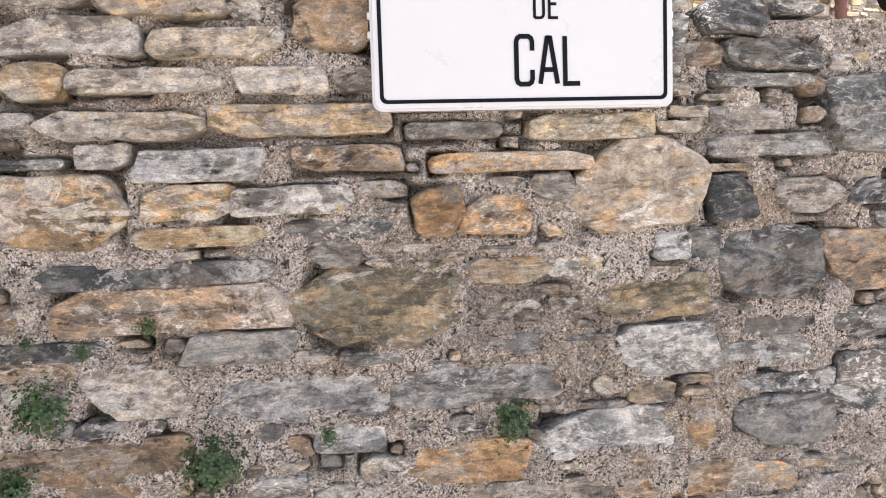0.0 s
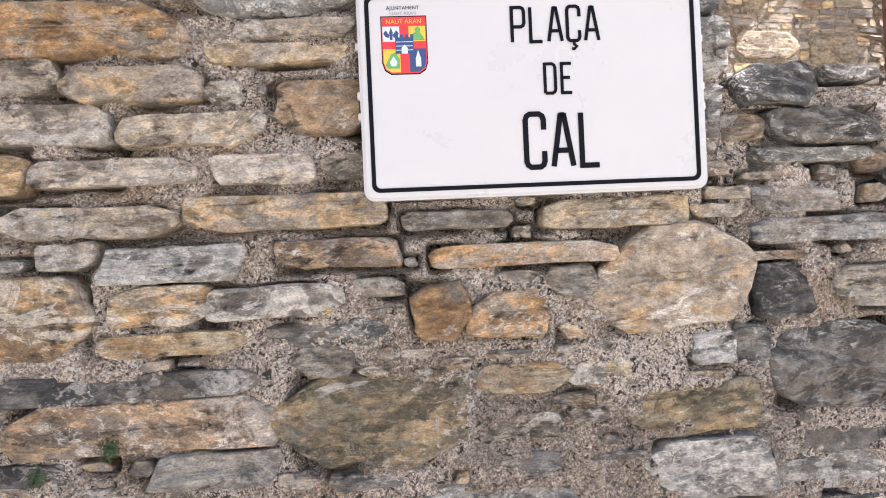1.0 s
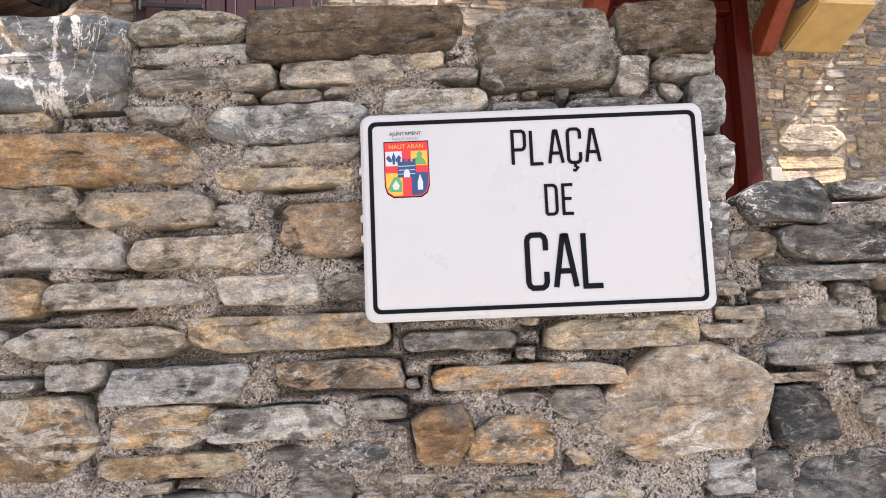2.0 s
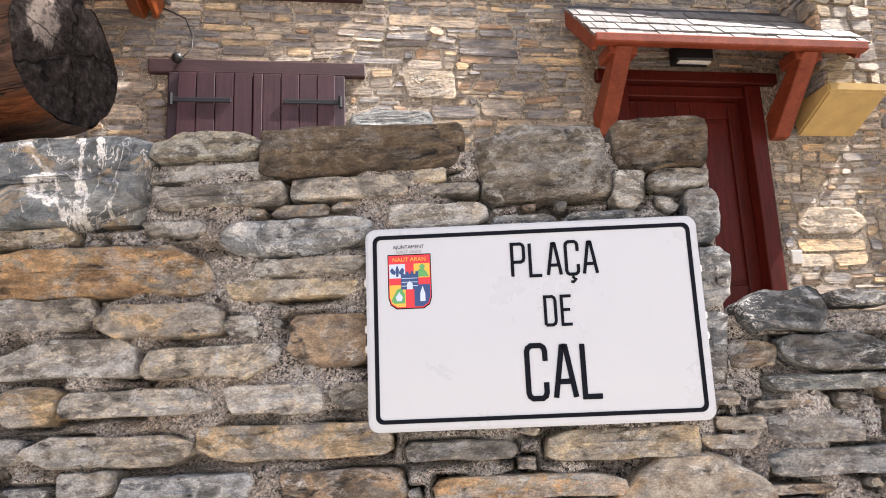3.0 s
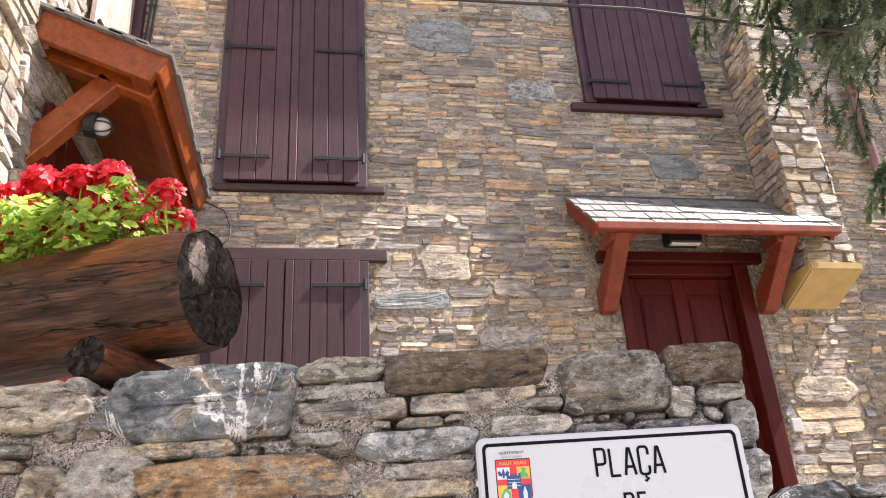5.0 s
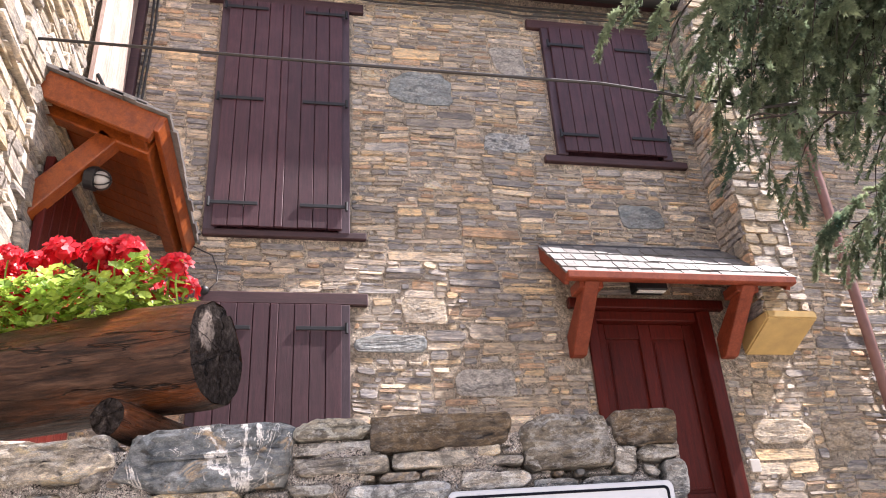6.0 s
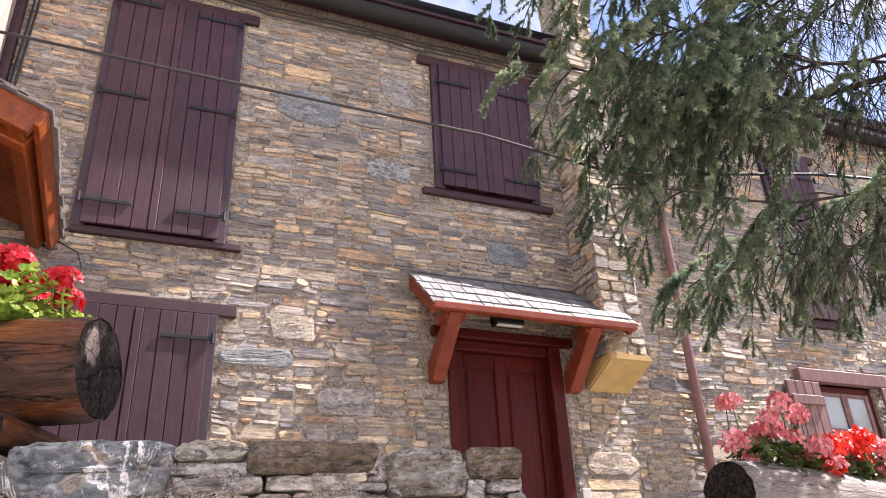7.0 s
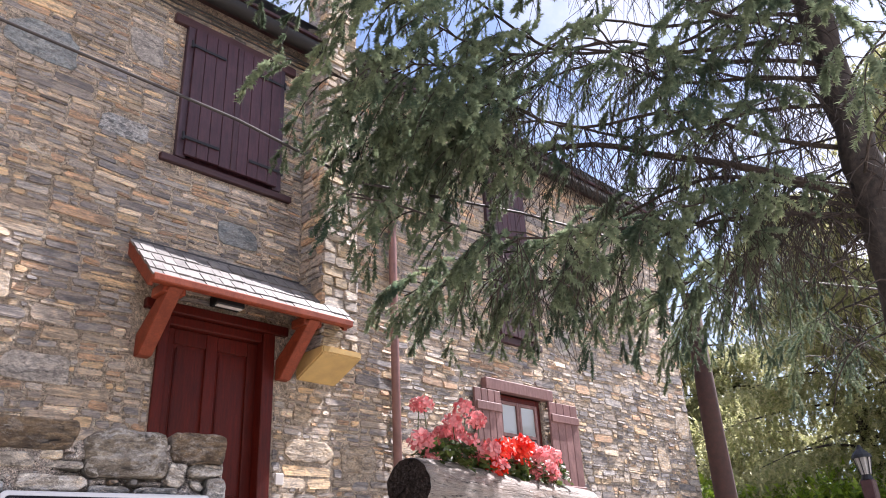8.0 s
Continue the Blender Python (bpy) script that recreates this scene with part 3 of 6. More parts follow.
def pierced_wall(x0, x1, z0, z1, y0, y1, holes):
    """A thick wall with rectangular openings cut through it."""
    xs = sorted({x0, x1, *[h[0] for h in holes], *[h[2] for h in holes]})
    zs = sorted({z0, z1, *[h[1] for h in holes], *[h[3] for h in holes]})
    bm = bmesh.new()
    grid = {}

    def vert(i, j, k):
        if (i, j, k) not in grid:
            grid[i, j, k] = bm.verts.new((xs[i], (y0, y1)[k], zs[j]))
        return grid[i, j, k]

    def solid(i, j):
        if not (0 <= i < len(xs) - 1 and 0 <= j < len(zs) - 1):
            return False
        cx, cz = (xs[i] + xs[i + 1]) / 2, (zs[j] + zs[j + 1]) / 2
        return not any(h[0] < cx < h[2] and h[1] < cz < h[3] for h in holes)
    for i in range(len(xs) - 1):
        for j in range(len(zs) - 1):
            if not solid(i, j):
                continue
            bm.faces.new((vert(i, j, 0), vert(i + 1, j, 0), vert(i + 1, j + 1, 0), vert(i, j + 1, 0)))
            bm.faces.new((vert(i, j, 1), vert(i, j + 1, 1), vert(i + 1, j + 1, 1), vert(i + 1, j, 1)))
            for di, dj, a, b in ((-1, 0, (i, j), (i, j + 1)), (1, 0, (i + 1, j + 1), (i + 1, j)), (0, -1, (i + 1, j), (i, j)), (0, 1, (i, j + 1), (i + 1, j + 1))):
                if not solid(i + di, j + dj):
                    bm.faces.new((vert(*a, 0), vert(*b, 0), vert(*b, 1), vert(*a, 1)))
    bmesh.ops.recalc_face_normals(bm, faces=bm.faces)
    return bm


house = thing("stone_house", None, "two-storey house of coursed tan and grey schist rubble", "house")
facade = part("wall", pierced_wall(LEFT - 0.5, RIGHT, GROUND_Z, EAVE + 0.15, FACE, FACE + 0.5, OPEN), HOUSE_MORTAR, house, "tan and grey schist rubble wall with wide mortar")
part("side_wall", box(RIGHT - 0.5, FACE + 0.5, GROUND_Z, RIGHT, FACE + 7, EAVE + 0.15), HOUSE_MORTAR, house)
part("back_wall", box(LEFT - 0.5, FACE + 7, GROUND_Z, RIGHT, FACE + 7.4, EAVE + 0.15), HOUSE_MORTAR, house)
part("inner_floor", box(LEFT - 0.4, FACE + 0.5, 4.2, RIGHT - 0.5, FACE + 7, 4.4), LINTEL, house)
# roof: two slopes with dark gutter along the eave
bm = bmesh.new()
ry, rz, ridge = FACE - 0.33, EAVE + 0.18, FACE + 3.6
v = [bm.verts.new(p) for p in ((LEFT - 0.5, ry, rz), (RIGHT + 0.3, ry, rz), (RIGHT + 0.3, ridge, rz + 3.2), (LEFT - 0.5, ridge, rz + 3.2), (LEFT - 0.5, FACE + 7.6, rz), (RIGHT + 0.3, FACE + 7.6, rz))]
bm.faces.new((v[0], v[1], v[2], v[3]))
bm.faces.new((v[3], v[2], v[5], v[4]))
bmesh.ops.solidify(bm, geom=bm.faces[:], thickness=-0.07)
part("roof", bm, ROOF, house, "dark slate roof")
part("soffit", box(LEFT - 0.5, FACE - 0.28, EAVE + 0.10, RIGHT + 0.05, FACE + 0.02, EAVE + 0.13), LINTEL, house, "brown boarded eaves soffit")
part("gutter", tube([(LEFT - 0.5, FACE - 0.22, EAVE + 0.03), (3.9, FACE - 0.22, EAVE + 0.025), (RIGHT + 0.25, FACE - 0.22, EAVE + 0.02)], 0.07, 14), FASCIA, house, "black half-round gutter", smooth=True)
for z, sag in ((EAVE - 0.05, 0.035), (EAVE - 0.02, 0.02), (EAVE - 0.09, 0.05)):
    pts = [(LEFT + 0.2 + i * 0.42, FACE - 0.05, z - sag * abs(math.sin(i * 1.1))) for i in range(12)]
    part("cable", tube(pts, 0.008, 6), RUBBER, house, "black cable under the eaves")


def plank_shutter(parent, x0, x1, z0, z1, y, n, hinges, side, mat=SHUTTER):
    """A ledged shutter leaf: n planks, iron strap hinges."""
    leaf = thing("shutter")
    leaf.parent = parent
    w = (x1 - x0) / n
    for i in range(n):
        part("plank", box(x0 + i * w + 0.0018, y - 0.026 - 0.001 * (i % 2), z0 + 0.002 * (i % 3), x0 + (i + 1) * w - 0.0018, y, z1, 0.003), mat, leaf)
    for z in hinges:
        a, b = (x0 - 0.03, x0 + (x1 - x0) * 0.72) if side < 0 else (x1 - (x1 - x0) * 0.72, x1 + 0.03)
        b_ = box(a, y - 0.040, z - 0.014, b, y - 0.030, z + 0.014, 0.003)
        px = a if side < 0 else b
        tube([(px, y - 0.042, z - 0.035), (px, y - 0.042, z + 0.035)], 0.011, 8, b_)
        part("strap_hinge", b_, IRON, leaf, "black iron strap hinge")
    return leaf


def shuttered_window(x0, x1, z0, z1, lint, sill, planks, hinges, label):
    win = thing("window", None, label, "window")
    y = FACE - 0.012
    part("lintel", box(lint[0], y - 0.030, lint[2], lint[1], y + 0.12, lint[3], 0.006), LINTEL, win, "dark stained timber lintel")
    f = 0.085
    part("window_frame", box(x0, y - 0.035, z0, x0 + f, y + 0.12, lint[2] - 0.002, 0.005), FRAME, win)
    part("window_frame", box(x1 - f, y - 0.035, z0, x1, y + 0.12, lint[2] - 0.002, 0.005), FRAME, win)
    if sill:
        part("window_sill", box(sill[0], y - 0.030, sill[2], sill[1], y + 0.12, sill[3], 0.006), LINTEL, win)
    a, b, zb, zt = x0 + f - 0.028, x1 - f + 0.028, z0 + 0.02, lint[2] - 0.012
    mid = (a + b) / 2
    plank_shutter(win, a, mid - 0.026, zb, zt, y - 0.037, planks, hinges, -1)
    plank_shutter(win, mid + 0.03, b, zb, zt, y - 0.037, planks, hinges, 1)
    part("meeting_strip", box(mid - 0.024, y - 0.066, zb, mid + 0.031, y - 0.036, zt, 0.006), SHUTTER, win)
    part("backing", box(x0 + f, y + 0.03, z0, x1 - f, y + 0.05, lint[2]), SHUTTER, win)
    return win


shuttered_window(-0.44, 0.558, 4.55, 6.66, (-0.55, 0.675, 6.62, 6.71), (-0.44, 0.675, 4.515, 4.565), 4, (4.745, 5.64, 6.53),
                 "tall window closed by purple-brown plank shutters with iron hinges")
shuttered_window(-0.44, 0.558, 2.75, 4.05, (-0.555, 0.68, 4.015, 4.10), (-0.5, 0.62, 2.68, 2.76), 4, (2.95, 3.83),
                 "ground-floor window closed by purple-brown plank shutters under a lintel")
shuttered_window(2.20, 3.18, 5.33, 6.66, (2.08, 3.30, 6.63, 6.72), (2.09, 3.30, 5.265, 5.325), 4, (5.50, 6.42),
                 "small upper window closed by purple-brown plank shutters")
shuttered_window(5.92, 6.62, 4.55, 6.50, (5.82, 6.72, 6.46, 6.55), (5.84, 6.70, 4.49, 4.57), 3, (4.8, 6.2),
                 "upper window with closed faded shutters behind spruce boughs")

# ---------------------------------------------------------------- door and its canopy
door = thing("door", None, "dark red varnished panelled wooden door, closed", "door")
y = FACE
part("lintel", box(2.11, y - 0.05, 4.03, 3.315, y + 0.2, 4.105, 0.006), DOOR, door)
part("door_frame", box(2.235, y - 0.02, TERRACE_Z, 2.315, y + 0.22, 4.028, 0.006), DOOR, door)
part("door_frame", box(3.105, y - 0.02, TERRACE_Z, 3.21, y + 0.22, 4.028, 0.006), DOOR, door)
part("door_frame", box(2.317, y + 0.01, 3.955, 3.103, y + 0.22, 4.028, 0.006), DOOR, door)
leaf_y = y + 0.10
part("leaf", box(2.317, leaf_y, TERRACE_Z + 0.01, 3.103, leaf_y + 0.05, 3.953), DOOR, door)
for x0, x1 in ((2.317, 2.40), (2.665, 2.755), (3.02, 3.103)):
    part("stile", box(x0, leaf_y - 0.022, TERRACE_Z + 0.01, x1, leaf_y - 0.001, 3.953, 0.004), DOOR, door)
for z0, z1 in ((3.84, 3.953), (2.62, 2.75), (TERRACE_Z + 0.01, 2.22)):
    for x0, x1 in ((2.402, 2.663), (2.757, 3.018)):
        part("rail", box(x0, leaf_y - 0.020, z0, x1, leaf_y - 0.001, z1, 0.004), DOOR, door)
for x0, x1 in ((2.425, 2.64), (2.78, 2.995)):
    for z0, z1 in ((2.775, 3.815), (2.245, 2.595)):
        part("panel", box(x0, leaf_y - 0.014, z0, x1, leaf_y - 0.001, z1, 0.010, seg=2), DOOR, door)
part("door_handle", tube([(2.36, leaf_y - 0.03, 3.02), (2.36, leaf_y - 0.075, 3.02), (2.47, leaf_y - 0.075, 3.02)], 0.011, 8), IRON, door, "dark iron lever handle", smooth=True)

canopy = thing("door_canopy", None, "red-brown timber door canopy roofed with pale grey slates", "canopy")
CX0, CX1, CY, CZT, CZB = 1.95, 3.625, 4.34, 4.53, 4.11
slope = math.atan2(CZT - CZB, FACE - CY)
rafter_len = math.hypot(FACE - CY, CZT - CZB)


def on_slope(x, s, lift):
    """A place on the canopy: s along the slope from the wall down, lift above it."""
    return Vector((x, FACE - s * math.cos(slope) - lift * math.sin(slope), CZT - s * math.sin(slope) + lift * math.cos(slope)))


def sloped_box(x0, x1, s0, s1, l0, l1, bevel=0.004):
    b = box(x0, 0, 0, x1, 1, 1, 0)
    for vv in b.verts:
        vv.co = on_slope(vv.co.x, s0 + vv.co.y * (s1 - s0), l0 + vv.co.z * (l1 - l0))
    if bevel:
        bmesh.ops.bevel(b, geom=list(b.edges), offset=bevel, segments=1, affect="EDGES")
    bmesh.ops.recalc_face_normals(b, faces=b.faces)
    return b


part("deck", sloped_box(CX0 + 0.03, CX1 - 0.03, 0.0, rafter_len, -0.022, -0.002), CANOPY, canopy)
part("barge_board", sloped_box(CX0, CX0 + 0.03, 0.0, rafter_len + 0.01, -0.085, 0.004), CANOPY, canopy)
part("barge_board", sloped_box(CX1 - 0.03, CX1, 0.0, rafter_len + 0.01, -0.085, 0.004), CANOPY, canopy)
part("front_beam", box(CX0 - 0.004, CY - 0.045, CZB - 0.062, CX1 + 0.004, CY + 0.02, CZB - 0.004, 0.008), CANOPY, canopy)
part("flashing", box(CX0 + 0.02, FACE - 0.03, CZT - 0.03, 3.42, FACE - 0.002, CZT + 0.012, 0.004), ROOF, canopy, "dark lead flashing against the wall")
for x in (2.13, 3.28):
    part("bracket_block", box(x - 0.085, CY + 0.021, CZB - 0.10, x + 0.085, CY + 0.20, CZB - 0.03, 0.006), CANOPY, canopy)
    b = bmesh.new()
    q = [b.verts.new((x + sx * 0.052, yy, zz)) for sx in (-1, 1) for yy, zz in ((FACE, 3.66), (FACE, 3.82), (CY + 0.13, CZB - 0.066), (CY - 0.01, CZB - 0.066), (FACE - 0.07, 3.66))]
    b.faces.new(q[:5])
    b.faces.new(list(reversed(q[5:])))
    for i in range(5):
        b.faces.new((q[i], q[5 + i], q[5 + (i + 1) % 5], q[(i + 1) % 5]))
    bmesh.ops.recalc_face_normals(b, faces=b.faces)
    bmesh.ops.bevel(b, geom=list(b.edges), offset=0.006, segments=1, affect="EDGES")
    part("brace", b, CANOPY, canopy)
rnd = random.Random(5)
rows_n = 7
for r in range(rows_n):
    s1 = rafter_len + 0.035 - r * (rafter_len - 0.03) / rows_n
    xx = CX0 + 0.0 - rnd.random() * 0.06
    while xx < CX1 + 0.02:
        w = rnd.uniform(0.07, 0.13)
        a, bb = max(xx, CX0 - 0.012), min(xx + w - 0.007, CX1 + 0.015)
        if bb - a > 0.02:
            part("slate", sloped_box(a, bb, s1 - 0.12 - rnd.random() * 0.01, s1 + rnd.uniform(-0.006, 0.008), 0.004 + 0.009 * (r % 2), 0.015 + 0.009 * (r % 2) + rnd.random() * 0.005, 0), SLATE_TILE, canopy)
        xx += w

wall_lamp = thing("wall_lamp", None, "black box wall lamp with pale lens over the door", "lamp")
part("housing", box(2.615, FACE - 0.12, 4.150, 2.86, FACE - 0.003, 4.26, 0.008), BLACK, wall_lamp)
part("lens", box(2.63, FACE - 0.112, 4.138, 2.845, FACE - 0.07, 4.149, 0.003), LAMP_GLASS, wall_lamp)
bell = part("house_plate", box(3.262, FACE - 0.022, 2.86, 3.335, FACE - 0.002, 2.945, 0.004), SIGN_EDGE)
tagged(bell, "small cream tile fixed beside the door", "plate")

# ---------------------------------------------------------------- chimney breast on corbel
chimney = thing("chimney_breast", None, "projecting chimney breast of squared stones, sunlight put into its pale front, on a yellow rendered corbel", "chimney")
KX0, KX1, KY, KZ = 3.44, 3.80, 4.46, 3.87
part("core", box(KX0 + 0.012, KY + 0.012, KZ + 0.01, KX1 - 0.012, FACE, 9.3), HOUSE_MORTAR, chimney)
b = bmesh.new()
q = [b.verts.new((x, yy, zz)) for x in (KX0 - 0.015, KX1 + 0.02) for yy, zz in ((FACE, 3.69), (FACE, KZ + 0.03), (KY - 0.03, KZ + 0.03), (KY - 0.03, KZ - 0.03))]
b.faces.new(q[:4])
b.faces.new(list(reversed(q[4:])))
for i in range(4):
    b.faces.new((q[i], q[4 + i], q[4 + (i + 1) % 4], q[(i + 1) % 4]))
bmesh.ops.recalc_face_normals(b, faces=b.faces)
bmesh.ops.bevel(b, geom=list(b.edges), offset=0.012, segments=2, affect="EDGES")
part("corbel", b, YELLOW, chimney, "yellow rendered corbel")

# ---------------------------------------------------------------- downpipe, casement window
pipe = thing("downpipe", None, "faded reddish rainwater downpipe fixed to the stone wall", "pipe")
part("pipe", tube([(4.45, FACE - 0.07, GROUND_Z + 1.5), (4.45, FACE - 0.07, 4.0), (4.45, FACE - 0.07, 6.5), (4.45, FACE - 0.26, 6.88)], 0.039, 14), COPPER, pipe, smooth=True)
for z in (3.0, 4.3, 5.7):
    part("bracket", tube([(4.45, FACE - 0.07, z - 0.015), (4.45, FACE - 0.07, z + 0.015)], 0.046, 14), COPPER, pipe)

GLASS = Mat("window_glass")
GLASS.done((0.55, 0.60, 0.62), 0.03, Metallic=0.0, Transmission_Weight=0.35, IOR=1.9)
casement = thing("window", None, "small-paned casement window with open faded wooden shutters", "window")
part("lintel", box(5.67, FACE - 0.07, 3.93, 6.76, FACE + 0.2, 4.05, 0.006), PINKWOOD, casement)
for x0, x1 in ((5.88, 5.94), (6.56, 6.62)):
    part("window_frame", box(x0, FACE + 0.03, 2.75, x1, FACE + 0.10, 3.93, 0.004), DOOR, casement)
for z0, z1 in ((3.87, 3.928), (2.752, 2.81)):
    part("window_frame", box(5.942, FACE + 0.03, z0, 6.558, FACE + 0.10, z1, 0.004), DOOR, casement)
for x0, x1 in ((5.945, 5.985), (6.215, 6.25), (6.252, 6.287), (6.517, 6.555)):
    part("sash_stile", box(x0, FACE + 0.015, 2.815, x1, FACE + 0.06, 3.865, 0.003), PINKWOOD, casement)
for x0, x1 in ((5.987, 6.213), (6.289, 6.515)):
    for z in (2.815, 3.16, 3.50, 3.83):
        part("glazing_bar", box(x0, FACE + 0.018, z, x1, FACE + 0.055, z + 0.035, 0.003), PINKWOOD, casement)
    for z in (2.85, 3.195, 3.535):
        part("pane", box(x0, FACE + 0.034, z, x1, FACE + 0.038, z + 0.305 - 0.01), GLASS.m, casement, "reflecting glass pane")
for x0, x1, turn in ((5.48, 5.87, -12), (6.66, 7.16, 12)):
    sh = thing("shutter")
    sh.parent = casement
    n = 4
    w = (x1 - x0) / n
    for i in range(n):
        part("plank", box(x0 + i * w + 0.003, FACE - 0.075, 2.72, x0 + (i + 1) * w - 0.003, FACE - 0.045, 3.92, 0.004), PINKWOOD, sh)
    for z in (2.95, 3.70):
        part("ledge", box(x0 + 0.01, FACE - 0.10, z, x1 - 0.01, FACE - 0.077, z + 0.085, 0.005), PINKWOOD, sh)

# ---------------------------------------------------------------- front retaining wall with street sign
FRONT = pose(0.5, 1.700, 0, 0, 0, -9.75)
front = thing("retaining_wall", FRONT, "front garden wall of rough schist stones in grey lime mortar", "wall")
TOP, STEP, STEP_TOP = 2.455, 0.585, 2.175
WALL_L, WALL_R = -3.2, 1.9


def mortar_face(x0, x1, z0, z1, y, cell, back, label):
    """The mortar face: finely broken, with open joints along many stones, and a solid body behind."""
    nx, nz = int((x1 - x0) / cell), int((z1 - z0) / cell)
    xs, zs = np.linspace(x0, x1, nx + 1), np.linspace(z0, z1, nz + 1)
    X, Z = np.meshgrid(xs, zs)
    gap = np.full(X.shape, 1.0)
    for a, b, c, d in LAID:
        if b < x0 or a > x1:
            continue
        dx, dz = np.maximum(a - X, X - b), np.maximum(c - Z, (Z - d) * 1.6)
        gap = np.minimum(gap, np.where((dx < 0) & (dz < 0), np.maximum(dx, dz), np.hypot(np.maximum(dx, 0), np.maximum(dz, 0))))
    Y = np.empty(X.shape)
    for j in range(nz + 1):
        for i in range(nx + 1):
            x, z = xs[i], zs[j]
            n1 = noise.noise((x * 8, 3.1, z * 10))
            n2 = noise.noise((x * 34, 7.7, z * 40))
            open_joint = max(0.0, n1 * 0.7 + noise.noise((x * 15, 5.5, z * 19)) + 0.15)
            g = gap[j, i]
            full = max(0.0, min(1.0, (1.95 - z) / 0.3))
            Y[j, i] = y + n1 * 0.009 + n2 * 0.006 + noise.noise((x * 95, 1.7, z * 110)) * 0.006 + max(0.0, open_joint - 0.03 - 0.30 * full) * 0.11 * math.exp(-(max(g, 0.0) / 0.0065) ** 2)
            Y[j, i] += 0.014 * max(0.0, min(1.0, (-g - 0.012) / 0.012)) - 0.008 * full * (0.6 + noise.noise((x * 5, 2.2, z * 6)))
    V = np.stack([X, Y, Z], axis=2).reshape(-1, 3)
    k = np.arange(nz * (nx + 1)).reshape(nz, nx + 1)[:, :-1].ravel()
    F = np.stack([k, k + 1, k + nx + 2, k + nx + 1], axis=1)
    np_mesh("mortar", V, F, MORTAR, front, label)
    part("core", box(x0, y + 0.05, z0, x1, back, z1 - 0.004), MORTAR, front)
    for xe in (x0, x1):
        part("mortar_edge", box(xe - 0.004, y + 0.004, z0, xe + 0.004, y + 0.06, z1 - 0.006), MORTAR, front)
    part("mortar_edge", box(x0, y + 0.004, z1 - 0.03, x1, y + 0.06, z1 - 0.002), MORTAR, front)


part("footing", box(WALL_L, 0.03, GROUND_Z - 0.1, WALL_R, 0.40, 0.905), MORTAR, front)


def field_stone(w, h, depth, seed, sides=40, chips=1.0, flat=0.0):
    """A quarried stone: broken straight edges with knocked-off corners, a tilted face stepped along its bedding, sides running back."""
    r = random.Random(seed)
    o = r.uniform(0, 99)
    lim = min(w, h)
    lean = r.uniform(-0.16, 0.16) * lim * chips
    corners = []
    for sx, sz in ((1, -1), (1, 1), (-1, 1), (-1, -1)):
        cx, cz = sx * w / 2 * r.uniform(0.96, 1.02) + sz * lean, sz * h / 2 * r.uniform(1 - 0.16 * chips, 1.02)
        a = lim * (r.uniform(0.16, 0.42) if r.random() < 0.5 * chips else r.uniform(0.05, 0.13))
        b = a * r.uniform(0.5, 1.5) * (min(2.2, w / h) if w > h else 1.0)
        one, two = (cx - sx * min(b, w * 0.3), cz), (cx, cz - sz * min(a, h * 0.42))
        corners += [two, one] if sx * sz > 0 else [one, two]
        if sx * sz > 0 and w > 1.8 * h:
            # the long edge is broken in one or two places
            for k in range(1 if w < 3.5 * h else 2):
                corners.append((sx * w * r.uniform(0.05, 0.25) * (1 if k == 0 else -1), sz * h / 2 * r.uniform(1 - 0.2 * chips, 1.04)))
    seg = [math.dist(corners[i], corners[(i + 1) % len(corners)]) for i in range(len(corners))]
    total = sum(seg)
    outline = []
    for k in range(sides):
        d, i = total * k / sides, 0
        while d > seg[i]:
            d -= seg[i]
            i += 1
        (ax, az), (bx, bz) = corners[i], corners[(i + 1) % len(corners)]
        f = d / seg[i] if seg[i] else 0.0
        x, z = ax + (bx - ax) * f, az + (bz - az) * f
        n = 0.055 * lim * noise.noise((x * 20 + o, o, z * 20)) + 0.0030 * noise.noise((x * 85 + o, z * 85, o)) + 0.0016 * noise.noise((x * 210, o, z * 210))
        L = math.hypot(x, z) or 1.0
        outline.append((x + x / L * n, z + z / L * n))
    spine = max(0.0, w / 2 - h / 2) * 0.9
    tx, tz = r.uniform(-0.35, 0.35) * (1 - flat), r.uniform(-0.45, 0.25) * (1 - flat)
    beds = r.uniform(38, 95)
    bm = bmesh.new()
    rings = []
    for f, yy in ((1.0, 0.05), (1.0, 0.004), (0.985, -0.62), (0.94, -0.90), (0.83, -0.97), (0.69, -1.0), (0.54, -1.0), (0.38, -1.0), (0.22, -1.0), (0.08, -1.0)):
        ring = []
        for x, z in outline:
            cx, cz = max(-spine, min(spine, x)), 0.0
            if h > w:
                cx, cz = 0.0, max(-(h - w) * 0.45, min((h - w) * 0.45, z))
            px, pz = cx + (x - cx) * f, cz + (z - cz) * f
            if yy > 0:
                ring.append(bm.verts.new((px, yy, pz)))
                continue
            d = yy * depth * (1 + tx * px / w * 2 + tz * pz / h * 2)
            worn = noise.noise((px * 12 + o, o, pz * 12))
            if f > 0.8:
                d += depth * max(0.0, worn + 0.1) * (f - 0.8) * 4.0
            bed_ = pz * beds + 1.3 * noise.noise((px * 6 + o, o, pz * 9))
            d += depth * (0.22 * (bed_ % 1.0 > 0.5) * (noise.noise((px * 9, o + 4, pz * 9)) > -0.15) + 0.30 * worn + 0.16 * noise.noise((px * 40 + o, o, pz * 75)))
            ring.append(bm.verts.new((px, min(d, 0.012), pz)))
        rings.append(ring)
    for a, b in zip(rings, rings[1:]):
        for k in range(sides):
            bm.faces.new((a[k], a[(k + 1) % sides], b[(k + 1) % sides], b[k]))
    bm.faces.new(rings[-1])
